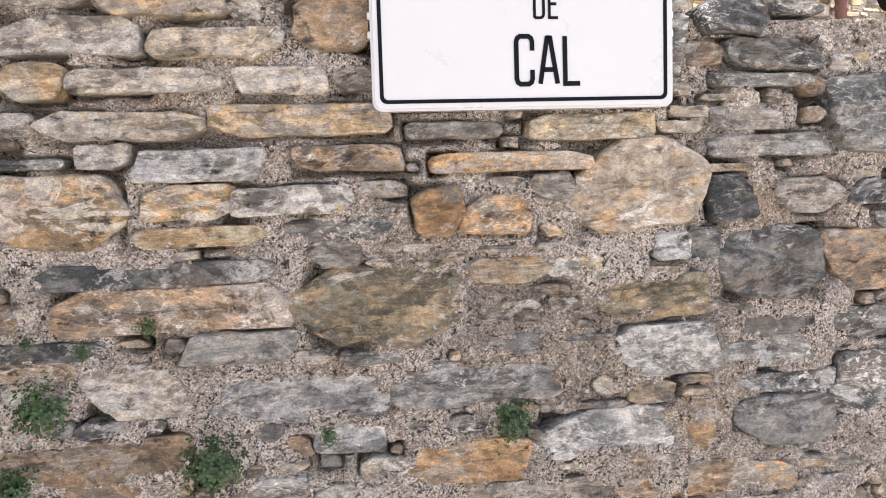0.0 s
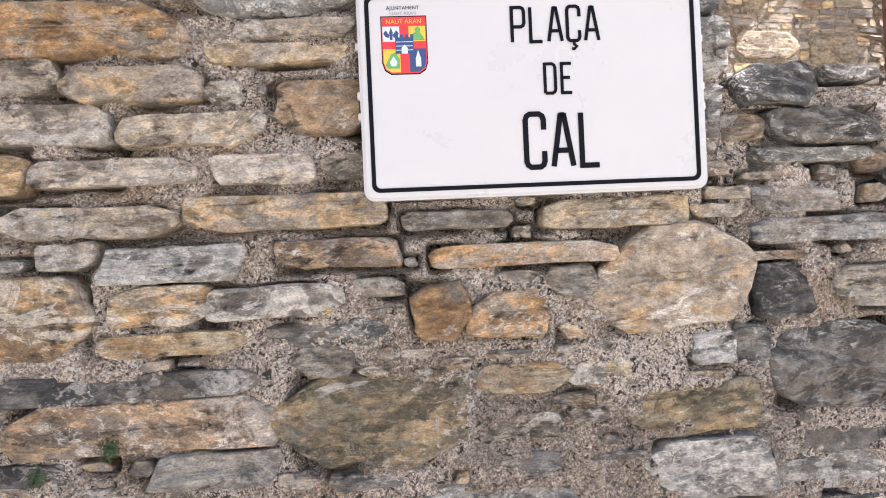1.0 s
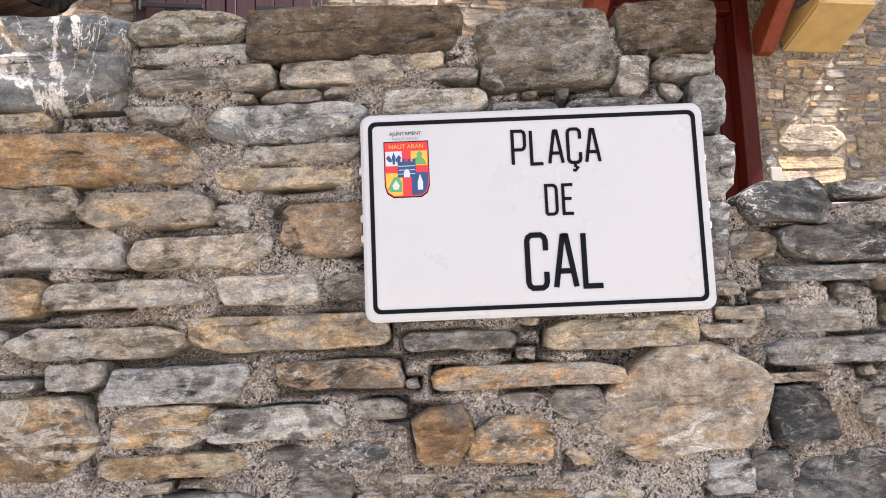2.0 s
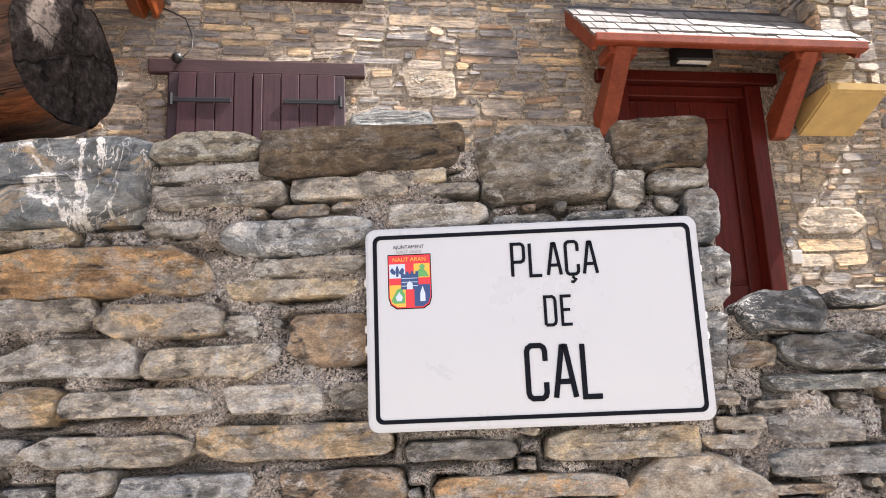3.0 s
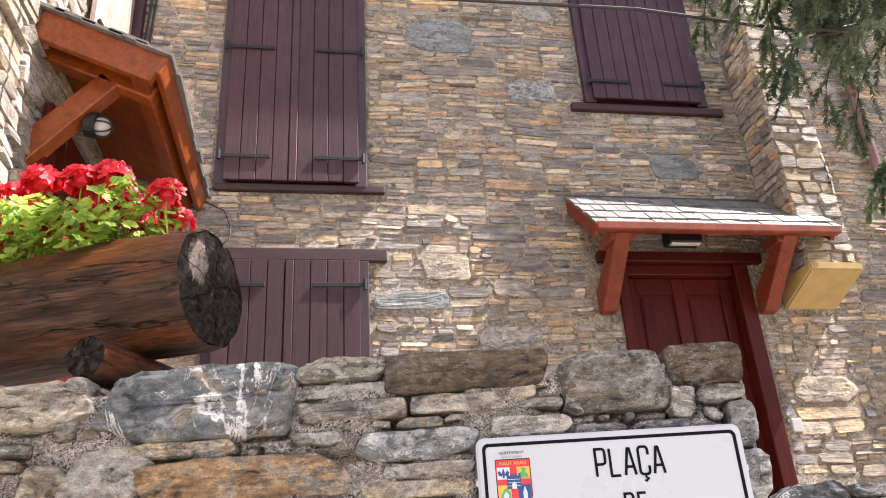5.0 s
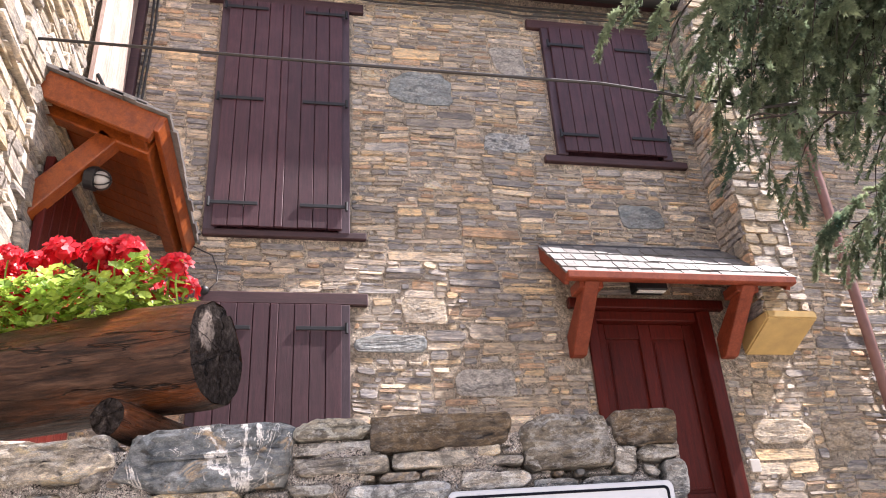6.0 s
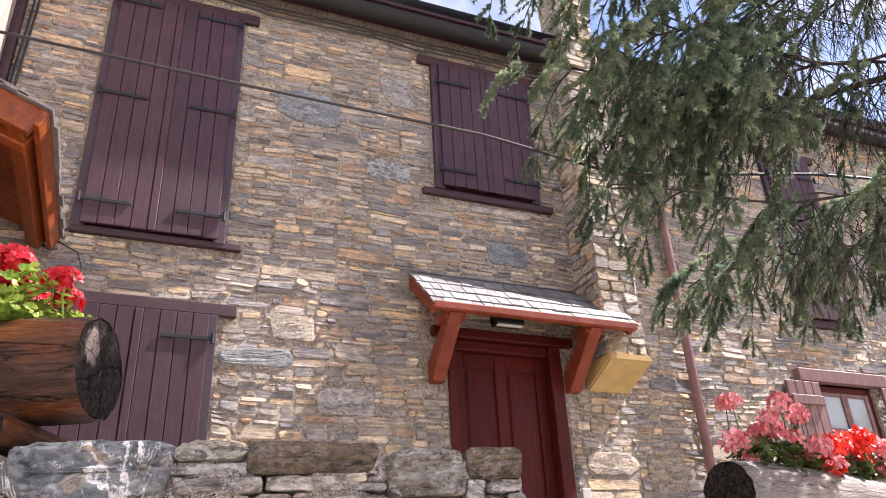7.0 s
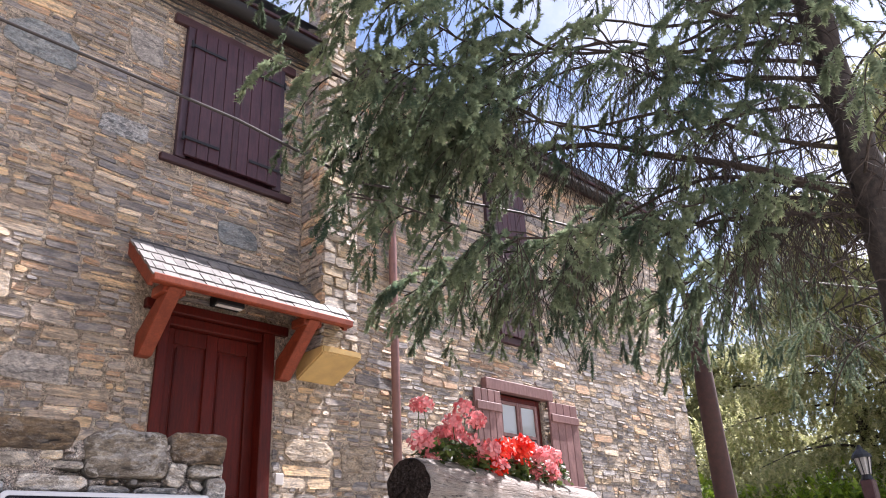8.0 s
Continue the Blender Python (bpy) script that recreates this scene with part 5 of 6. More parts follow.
side_wall.matrix_world = Matrix.Translation((2.5, 2.5, 0)) @ pose(0, 0, 0, 0, 0, 12.1) @ Matrix.Translation((-2.5, -2.5, 0))
tagged(side_wall, "low mortared terrace wall under the second planter", "wall", kind="structure")
terrace = part("terrace", box(-3.6, 2.05, GROUND_Z, 9.4, FACE - 0.002, TERRACE_Z), PAVING)
tagged(terrace, "grey-brown paved terrace before the house", "terrace", kind="structure")


def petals(verts, faces, c, normal, size, n, rr, cup=0.3, wide=0.5):
    """n petals of two triangles each round a centre."""
    nrm = Vector(normal).normalized()
    a = nrm.orthogonal().normalized()
    b = nrm.cross(a)
    t0 = rr.random() * 6.28
    for k in range(n):
        t = t0 + 6.283 * k / n + rr.uniform(-0.15, 0.15)
        d = a * math.cos(t) + b * math.sin(t)
        e = nrm.cross(d)
        i = len(verts)
        s = size * rr.uniform(0.8, 1.15)
        verts += [c, c + d * s * 0.55 + e * s * wide + nrm * s * cup * 0.5, c + d * s + e * s * wide * 0.45 + nrm * s * cup, c + d * s - e * s * wide * 0.45 + nrm * s * cup, c + d * s * 0.55 - e * s * wide + nrm * s * cup * 0.5]
        faces.append((i, i + 1, i + 2, i + 3, i + 4))


def round_leaf(verts, faces, c, normal, size, rr, lobes=9):
    """A scalloped, slightly cupped round leaf."""
    nrm = Vector(normal).normalized()
    a = nrm.orthogonal().normalized()
    b = nrm.cross(a)
    t0 = rr.random() * 6.28
    i = len(verts)
    verts.append(c - nrm * size * 0.12)
    for k in range(lobes * 2):
        t = t0 + 6.283 * k / (lobes * 2) * 0.93
        s = size * (1.0 if k % 2 else 0.84)
        verts.append(c + (a * math.cos(t) + b * math.sin(t)) * s + nrm * size * rr.uniform(0.0, 0.25))
    for k in range(lobes * 2 - 1):
        faces.append((i, i + 1 + k, i + 2 + k))


def flower_box(name, origin, axis, length, width, height, heads, leaf_mat_, label, seed, start, leaf_size, petal_mats, begonia=False):
    rr = random.Random(seed)
    ob = thing(name, None, label, "flowers")
    ax = Vector(axis)
    sd = Vector((-ax.y, ax.x, 0))
    verts, faces = [], []
    for i in range(int(length * (1500 if not begonia else 260))):
        u, v = rr.uniform(start, length), rr.uniform(-1, 1)
        top = height * (0.75 + 0.4 * noise.noise((u * 5, seed, 0))) * (1 - 0.45 * v * v)
        z = rr.uniform(0.02, 1.0) ** 0.7 * top
        c = Vector(origin) + ax * u + sd * v * width + Vector((0, 0, z))
        if abs(v) > 0.8 and z < 0.3 * top:
            c.z -= 0.05 * rr.random()
        nrm = Vector((rr.gauss(0, 0.5), rr.gauss(-0.35, 0.5), 0.7 + 0.3 * rr.random())) + sd * v * 0.4
        round_leaf(verts, faces, c, nrm, leaf_size * rr.uniform(0.6, 1.2), rr, 7)
    raw("foliage", verts, faces, leaf_mat_, ob, "scalloped green leaves")["kind"] = "stuff"
    for u, v, z, size, which in heads:
        c = Vector(origin) + ax * u + sd * v + Vector((0, 0, z))
        stem = bmesh.new()
        tube([c - Vector((rr.uniform(-0.02, 0.02), 0, 0.14)), c - Vector((0, 0, 0.05)), c], 0.0028, 5, stem, cap=False)
        part("stem", stem, leaf_mat_, ob)
        core = bmesh.new()
        bmesh.ops.create_icosphere(core, subdivisions=1, radius=size * 0.55, matrix=Matrix.Translation(c))
        verts, faces = [v.co.copy() for v in core.verts], [tuple(v.index for v in f.verts) for f in core.faces]
        core.free()
        for k in range(30 if not begonia else 16):
            d = Vector((rr.gauss(0, 1), rr.gauss(0, 1), abs(rr.gauss(0.2, 0.9)))).normalized()
            if begonia:
                d = Vector((rr.gauss(0, 1), rr.gauss(0, 1), rr.gauss(0.1, 0.9))).normalized()
            petals(verts, faces, c + Vector((d.x * size, d.y * size, d.z * size * 0.75)), d + Vector((0, -0.2, 0.1)), size * (0.52 if not begonia else 0.78), 5 if not begonia else 4, rr, 0.2, 0.34)
        raw("flower_head", verts, faces, petal_mats[which], ob, ("red geranium flower head", "pink begonia blooms", "red begonia blooms")[which if begonia else 0])
    return ob


heads = []
rr = random.Random(3)
for u, v, z, s in ((0.13, 0.02, 0.06, 0.036), (0.20, -0.05, 0.09, 0.038), (0.26, 0.06, 0.12, 0.036), (0.30, -0.03, 0.10, 0.036), (0.36, 0.05, 0.13, 0.040), (0.42, -0.05, 0.155, 0.040), (0.50, 0.03, 0.165, 0.044), (0.58, -0.06, 0.12, 0.034), (0.66, 0.06, 0.17, 0.030),
                   (0.74, -0.02, 0.16, 0.036), (0.82, -0.05, 0.13, 0.040), (0.88, 0.04, 0.18, 0.038), (0.97, -0.03, 0.16, 0.036), (1.05, 0.05, 0.17, 0.036), (1.14, -0.04, 0.14, 0.034), (1.25, 0.02, 0.17, 0.034), (1.4, -0.03, 0.16, 0.036)):
    heads.append((u, v, z + 0.10, s * 1.08, 0))
    if u > 0.4:
        heads.append((u + 0.045, v * 0.5 - 0.05, z + 0.05, s * 0.85, 0))
rg = random.Random(8)
for u, v, z in ((0.18, -0.10, 0.15), (0.24, 0.08, 0.19), (0.30, -0.14, 0.17), (0.33, 0.02, 0.24)):
    heads.append((u, v, z, 0.040, 0))
for i in range(26):
    heads.append((rg.uniform(0.30, 1.10), rg.uniform(-0.18, 0.06), rg.uniform(0.13, 0.27), rg.uniform(0.032, 0.046), 0))
flower_box("geranium", LOG1 + Vector((0, 0, 0.10)), AX1, 1.8, 0.19, 0.26, heads, GERANIUM_LEAF, "bright red geraniums with fresh green leaves in the log planter", 4, 0.15, 0.020, [GERANIUM_RED])
heads = []
for i in range(46):
    u = rr.uniform(0.02, 1.5)
    which = 2 if 0.62 < u < 1.05 and rr.random() < 0.75 else 1
    heads.append((u, rr.uniform(-0.12, 0.12), rr.uniform(0.05, 0.36 if which == 1 and u < 0.6 else 0.24), rr.uniform(0.035, 0.06), which))
flower_box("begonia", LOG2 + Vector((0.12, 0.03, 0.10)), AX2, 1.6, 0.11, 0.24, heads, BEGONIA_LEAF, "pink and red begonias crowding the log planter", 9, 0.05, 0.035, [BEGONIA_PINK, BEGONIA_PINK, BEGONIA_RED], True)

# ---------------------------------------------------------------- neighbouring house on the side and its porch roof
NX = -1.10
neighbour = thing("neighbour_house", None, "sunlit pale stone side wall of the adjoining house", "house")
part("wall", box(NX - 0.5, 0.9, GROUND_Z, NX - 0.02, FACE - 0.004, 9.0), HOUSE_MORTAR, neighbour)
shut = thing("plank_shutter", None, "open sun-bleached plank shutter on the adjoining wall", "shutter")
for i in range(5):
    part("plank", box(NX + 0.012, 3.98 + i * 0.145, 5.10, NX + 0.045, 3.98 + (i + 1) * 0.145 - 0.008, 7.3, 0.004), PLANK, shut)
part("frame_post", box(NX + 0.006, 4.715, 5.0, NX + 0.10, FACE - 0.006, 7.4, 0.006), LINTEL, shut)
part("stay", tube([(NX + 0.05, 4.02, 5.22), (NX + 0.09, 4.10, 5.16), (NX + 0.06, 4.42, 5.12)], 0.012, 8), IRON, shut, "grey iron shutter stay")
for dx in (0.13, 0.16):
    cable = part("wall_cable", tube([(NX + dx, FACE - 0.02, 4.9), (NX + dx - 0.01, FACE - 0.022, 5.6), (NX + dx + 0.01, FACE - 0.02, 6.3), (NX + dx, FACE - 0.02, 6.9)], 0.009, 6), RUBBER)
    tagged(cable, "black cable running up the stone wall", "cable")

porch = thing("porch_roof", None, "varnished orange timber porch roof with slate edge on braces", "porch")
PX, PZ = -0.53, 4.42
PY0, PY1 = 3.37, 4.79
tilt = math.atan2(0.26, 0.62)


def porch_box(s0, s1, y0, y1, l0, l1, bevel=0.004):
    """s runs up the slope from the eave towards the wall, l is lift above the soffit."""
    b = box(0, y0, 0, 1, y1, 1)
    for vv in b.verts:
        s, l = s0 + vv.co.x * (s1 - s0), l0 + vv.co.z * (l1 - l0)
        vv.co.x, vv.co.z = PX - s * math.cos(tilt) + l * math.sin(tilt), PZ + s * math.sin(tilt) + l * math.cos(tilt)
    bmesh.ops.recalc_face_normals(b, faces=b.faces)
    if bevel:
        bmesh.ops.bevel(b, geom=list(b.edges), offset=bevel, segments=1, affect="EDGES")
    return b


SL = 0.62
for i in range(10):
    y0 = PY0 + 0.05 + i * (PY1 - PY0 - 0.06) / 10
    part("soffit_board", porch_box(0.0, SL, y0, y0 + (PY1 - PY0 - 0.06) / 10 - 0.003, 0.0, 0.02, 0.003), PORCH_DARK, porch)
part("rake_board", porch_box(-0.01, SL, PY0, PY0 + 0.045, -0.10, 0.055), PORCH, porch, "orange varnished rake board")
part("eave_board", porch_box(-0.035, -0.002, PY0 - 0.01, PY1, -0.05, 0.05), PORCH, porch)
part("eave_beam", porch_box(0.03, 0.12, PY0 + 0.03, PY1, -0.085, -0.002, 0.008), PORCH, porch)
for yb in (PY0 + 0.16,):
    part("rafter", porch_box(0.02, SL, yb, yb + 0.09, -0.10, -0.003, 0.008), PORCH, porch)
    b = bmesh.new()
    pz = [(PX - 0.30, PZ + 0.06), (PX - 0.22, PZ - 0.01), (NX - 0.01, PZ - 0.46), (NX - 0.01, PZ - 0.27)]
    q = [b.verts.new((x, yy, z)) for yy in (yb, yb + 0.10) for x, z in pz]
    b.faces.new(q[:4])
    b.faces.new(list(reversed(q[4:])))
    for i in range(4):
        b.faces.new((q[i], q[4 + i], q[4 + (i + 1) % 4], q[(i + 1) % 4]))
    bmesh.ops.recalc_face_normals(b, faces=b.faces)
    bmesh.ops.bevel(b, geom=list(b.edges), offset=0.006, segments=1, affect="EDGES")
    part("brace", b, PORCH, porch)
r = random.Random(8)
for row in range(5):
    yy = PY0 - 0.03
    while yy < PY1:
        w = r.uniform(0.12, 0.22)
        s0 = -0.055 + row * 0.14
        part("slate", porch_box(s0 + r.uniform(-0.012, 0.01), s0 + 0.2, yy, min(yy + w - 0.004, PY1), 0.056 + 0.006 * (row % 2), 0.070 + 0.006 * (row % 2) + r.random() * 0.006, 0), SLATE_TILE, porch)
        yy += w
entry = thing("porch_door", None, "dark red-brown boarded door in the adjoining wall under the porch", "door")
for i in range(8):
    part("plank", box(NX + 0.004, 3.60 + i * 0.13, 2.06, NX + 0.05, 3.60 + (i + 1) * 0.13 - 0.005, 4.34, 0.005), DOOR, entry)
bulk = thing("porch_lamp", None, "round white bulkhead lamp in a black cage", "lamp")
LP = Vector((-0.82, 3.62, 4.22))
b = bmesh.new()
bmesh.ops.create_uvsphere(b, u_segments=20, v_segments=12, radius=0.046, matrix=Matrix.Translation(LP))
part("globe", b, plain("dusty_lamp_glass", (0.42, 0.40, 0.38), 0.3, vary=0.1), bulk, "dusty white glass globe", smooth=True)
part("base", tube([LP + Vector((-0.27, 0.02, 0.03)), LP + Vector((-0.075, 0, 0.012)), LP + Vector((-0.07, 0, 0.012)), LP + Vector((-0.02, 0, 0.004))], [0.018, 0.018, 0.062, 0.066], 18), BLACK, bulk)
for k in range(3):
    ring = [LP + pose(0, 0, 0, 60 * k, 0, 0).to_3x3() @ Vector((math.cos(t) * 0.052, math.sin(t) * 0.052, 0)) for t in (2 * math.pi * i / 18 for i in range(19))]
    part("cage_wire", tube(ring, 0.004, 5, cap=False), BLACK, bulk)
flex = part("flex", tube([(PX + 0.02, FACE - 0.015, PZ + 0.02), (-0.36, FACE - 0.03, 4.36), (-0.315, FACE - 0.03, 4.24), (-0.315, FACE - 0.06, 4.15), (-0.36, FACE - 0.08, 4.09)], 0.0045, 6), RUBBER, smooth=True)
tagged(flex, "thin black cable hanging from porch to window lintel", "cable")
b = bmesh.new()
bmesh.ops.create_uvsphere(b, u_segments=12, v_segments=8, radius=0.032, matrix=Matrix.Translation((-0.385, FACE - 0.10, 4.075)))
knob = part("cable_plug", b, BLACK, smooth=True)
tagged(knob, "small round black plug on the lintel", "plug")
span = part("overhead_cable", tube([(NX, 3.19, 4.76), (0.3, 2.93, 4.53), (1.6, 2.69, 4.33), (2.33, 2.60, 4.18), (3.39, 2.29, 4.20), (5.07, 1.92, 4.17), (6.0, 1.76, 4.23), (7.04, 1.35, 4.26), (9.5, 0.6, 4.5)], 0.008, 6), WIRE, smooth=True)
tagged(span, "grey-brown cable slung across the lane", "cable")

# ---------------------------------------------------------------- plants growing out of the joints
for x, z, s in ((-0.502, 1.556, 0.036), (-0.247, 1.449, 0.040), (0.246, 1.485, 0.031), (-0.332, 1.677, 0.014), (-0.059, 1.481, 0.014), (-0.554, 1.43, 0.034), (-0.433, 1.642, 0.012), (-0.513, 1.66, 0.010)):
    verts, faces = [], []
    rr = random.Random(int(x * 1000))
    for i in range(170):
        d = Vector((rr.gauss(0, 0.5), -abs(rr.gauss(0, 0.45)), rr.gauss(0, 0.5)))
        petals(verts, faces, d * s * 1.05, d + Vector((0, -0.4, 0.5)), s * 0.18, 3, rr, 0.2, 0.45)
    w = raw("wall_plant", verts, faces, WALL_PLANT)
    w.matrix_world = FRONT @ pose(x, -0.018, z)
    tagged(w, "small dark green plant rooted in a mortar joint", "plant", "plants in the wall")

# ---------------------------------------------------------------- trees


def sprig_block(bases, dirs, lengths, rr, per=80, needle=0.027, width=0.0052):
    """Needles round many twigs, as flat triangles, all in one array."""
    n = len(bases)
    B, D, L = np.array(bases), np.array(dirs), np.array(lengths)
    D /= np.linalg.norm(D, axis=1, keepdims=True)
    ref = np.where(np.abs(D[:, 2:3]) < 0.9, np.array([[0, 0, 1.0]]), np.array([[1.0, 0, 0]]))
    A = np.cross(D, ref)
    A /= np.linalg.norm(A, axis=1, keepdims=True)
    C = np.cross(D, A)
    rng = np.random.RandomState(rr)
    t = np.tile((np.arange(per) + 0.5) / per, (n, 1)) + rng.uniform(-0.02, 0.02, (n, per))
    ang = rng.uniform(0, 2 * np.pi, (n, per))
    root = B[:, None] + D[:, None] * (t * L[:, None])[..., None]
    out = A[:, None] * np.cos(ang)[..., None] + C[:, None] * np.sin(ang)[..., None]
    tip = root + (out * 0.85 + D[:, None] * 0.55) * (needle * rng.uniform(0.7, 1.2, (n, per)))[..., None]
    sidev = np.cross(out, D[:, None]) * width
    V = np.stack([root - sidev, root + sidev, tip], axis=2).reshape(-1, 3)
    F = np.arange(len(V)).reshape(-1, 3)
    return V, F


def bough(root, azim, length, rise, droop, rr, bases, dirs, lens, parent, dense=1.0, bare=0.3, stout=0.016):
    """One spruce limb with side branches that hang in curtains of shoots."""
    woody = bmesh.new()
    d = Vector((math.cos(azim), math.sin(azim), 0))
    sidev = Vector((-d.y, d.x, 0))
    n = 20
    pts = []
    for i in range(n + 1):
        t = i / n
        pts.append(Vector(root) + d * length * t + Vector((0, 0, rise * t - droop * t * t + 0.25 * droop * t ** 4)) + (sidev * 0.24 + Vector((0, 0, 0.08))) * length * noise.noise((t * 2.3, azim * 5, root[2] * 3)) * min(1, t * 2))
    tube(pts, [max(0.005, stout * length / 3 * (1 - 0.8 * i / n)) * (1 + 0.25 * noise.noise((i * 0.9, azim, 2.0))) for i in range(n + 1)], 8, woody, cap=False)
    k = int(length * 7.2 * dense)
    down = Vector((0, 0, -1))
    for j in range(k):
        t = bare + (1 - bare) * (j + rr.random()) / k
        i = min(n - 1, int(t * n))
        p = pts[i].lerp(pts[i + 1], t * n - i)
        sgn = 1 if j % 2 else -1
        out = (sidev * sgn * rr.uniform(0.5, 1.0) + d * rr.uniform(0.4, 1.0) + Vector((0, 0, rr.uniform(-0.1, 0.25)))).normalized()
        ll = (0.28 + 0.50 * (1 - abs(t - 0.55) * 1.2)) * rr.uniform(0.6, 1.15)
        lat = out.cross(down).normalized()
        heavy = rr.uniform(0.35, 0.85)

        def along(s):
            return p + out * ll * (s - 0.32 * s * s) + down * ll * heavy * s * s
        m = 6
        tube([along(a / m) for a in range(m + 1)], [0.006 * (1 - 0.75 * a / m) for a in range(m + 1)], 4, woody, cap=False)
        steps = int(ll / 0.056)
        thin_out = rr.uniform(0.0, 0.2)
        for a in range(steps):
            s = (a + 0.6) / steps
            if s < 0.12 or rr.random() < thin_out:
                continue
            c = along(s)
            tang = (along(min(1.0, s + 0.05)) - along(s - 0.05)).normalized()
            dd = (tang * 0.75 + lat * (0.6 if a % 2 else -0.6) * rr.uniform(0.7, 1.2) + down * rr.uniform(0.1, 0.5)).normalized()
            L = (0.21 - 0.08 * s) * rr.uniform(0.65, 1.3)
            bases.append(c)
            dirs.append(dd)
            lens.append(L)
            if rr.random() < 0.35:
                bases.append(c + dd * L * 0.45)
                dirs.append((dd * 0.7 + tang * 0.4 + down * rr.uniform(0.2, 0.8)).normalized())
                lens.append(L * rr.uniform(0.5, 0.9))
        for _ in range(2 if bare > 0.27 else 1):
            # dead hanging twigs under the limb
            g = pts[max(1, int(rr.uniform(0.08, 0.8) * n))].copy()
            v = Vector((rr.uniform(-0.6, 0.6), rr.uniform(-0.6, 0.6), -0.6))
            q = [g]
            for e in range(6):
                v = (v + Vector((rr.uniform(-0.5, 0.5), rr.uniform(-0.5, 0.5), rr.uniform(-0.4, 0.1)))).normalized()
                q.append(q[-1] + v * rr.uniform(0.05, 0.11))
            tube(q, [0.0042 - 0.0005 * e for e in range(7)], 4, woody, cap=False)
            for e in range(1, 6):
                w = (v + Vector((rr.uniform(-1, 1), rr.uniform(-1, 1), rr.uniform(-0.6, 0.2)))).normalized()
                tube([q[e], q[e] + w * rr.uniform(0.05, 0.16), q[e] + w * 0.17 + Vector((0, 0, -0.05))], [0.0026, 0.0018, 0.001], 3, woody, cap=False)
        bases.append(along(0.92))
        dirs.append((along(1.0) - along(0.9)).normalized())
        lens.append(0.12)
    part("limb", woody, TWIG, parent)


TREE = Vector((4.44, 0.64, GROUND_Z))
spruce = thing("spruce_tree", None, "old spruce with drooping needle boughs beside the house", "tree")
bm = tube([TREE + Vector((0.03 * math.sin(z * 1.3), 0.04 * math.sin(z * 0.9 + 1), z)) for z in np.linspace(-0.1, 9.2, 94)], [float(v) for v in np.interp(np.linspace(-0.1, 9.2, 94), (-0.1, 0.4, 1.2, 2.2, 3.0, 3.8, 4.8, 6.0, 7.6, 9.2), (0.22, 0.165, 0.14, 0.125, 0.115, 0.102, 0.095, 0.085, 0.06, 0.03))], 28)
for v in bm.verts:
    v.co += Vector((v.co.x - TREE.x, v.co.y - TREE.y, 0)) * (0.24 * noise.noise(v.co * 3.0) + 0.22 * noise.noise(v.co * 8.0) + 0.14 * noise.noise(v.co * 21.0))
part("trunk", bm, BARK, spruce, "grey-brown scaly trunk", smooth=True)
bases, dirs, lens = [], [], []
rr = random.Random(21)
for az, z, L, rise, droop, bare, dense in ((140, 3.98, 3.1, 0.85, 0.45, 0.5, 1.1), (142, 5.1, 3.2, 0.25, 0.4, 0.52, 0.75), (138, 4.75, 2.7, 0.3, 0.4, 0.62, 0.8), (141, 3.85, 2.9, 0.05, 0.3, 0.32, 1),
                                           (144, 4.3, 2.9, 0.7, 0.9, 0.64, 1.2), (133, 4.6, 2.8, 0.5, 1, 0.64, 1.1), (150, 4.9, 2.95, 0.5, 1, 0.62, 0.8),
                                           (156, 5.4, 3.1, 0.4, 0.7, 0.4, 0.46), (146, 5.7, 3.2, 0.3, 0.6, 0.35, 0.5), (151, 5.15, 3.2, 0.35, 0.45, 0.6, 0.5), (130, 5.3, 2.6, 0.4, 1, 0.66, 0.6), (112, 5.6, 2.7, 0.3, 1, 0.72, 0.56),
                                           (160, 6.2, 2.8, 0.2, 0.8, 0.3, 0.43), (135, 6.3, 2.7, 0.2, 0.8, 0.3, 0.43), (118, 4.0, 2.8, 0.5, 0.9, 0.5, 1.0), (127, 3.9, 2.5, 0.45, 0.8, 0.5, 0.9),
                                           (60, 4.2, 2, 0.3, 0.8, 0.25, 1.2), (76, 4.05, 1.5, 0.25, 0.6, 0.25, 1.2), (168, 5, 1.4, 0, 0.35, 0.2, 1), (152, 4.8, 1.9, 0.05, 0.4, 0.35, 1.0), (160, 4.5, 1.4, 0.1, 0.4, 0.35, 1.0), (186, 4.95, 1.2, 0, 0.3, 0.25, 1.1), (150, 4.05, 1.3, 0.05, 0.35, 0.22, 1.4), (128, 3.85, 1.5, 0, 0.4, 0.25, 1.2), (105, 4.4, 1.6, 0.1, 0.4, 0.2, 1.2), (175, 5.5, 1.6, 0, 0.4, 0.2, 0.37)):
    bough(TREE + Vector((0, 0, z - GROUND_Z)), radians(az), L, rise, droop, rr, bases, dirs, lens, spruce, dense, bare, 0.027 if rise == 0.85 else 0.016)
for i in range(20):
    z = 3.6 + 4.4 * i / 20
    bough(TREE + Vector((0, 0, z - GROUND_Z)), radians(180 + rr.uniform(0, 215)), (2.4 - (z - 3.6) * 0.38) * rr.uniform(0.8, 1.1), 0.3, 0.7, rr, bases, dirs, lens, spruce, 0.38, 0.4)
for az, z, L in ((184, 5.7, 2.0), (200, 6.0, 1.8)):
    bough(TREE + Vector((0, 0, z - GROUND_Z)), radians(az), L, 0.3, 0.8, rr, bases, dirs, lens, spruce, 1.1, 0.22)
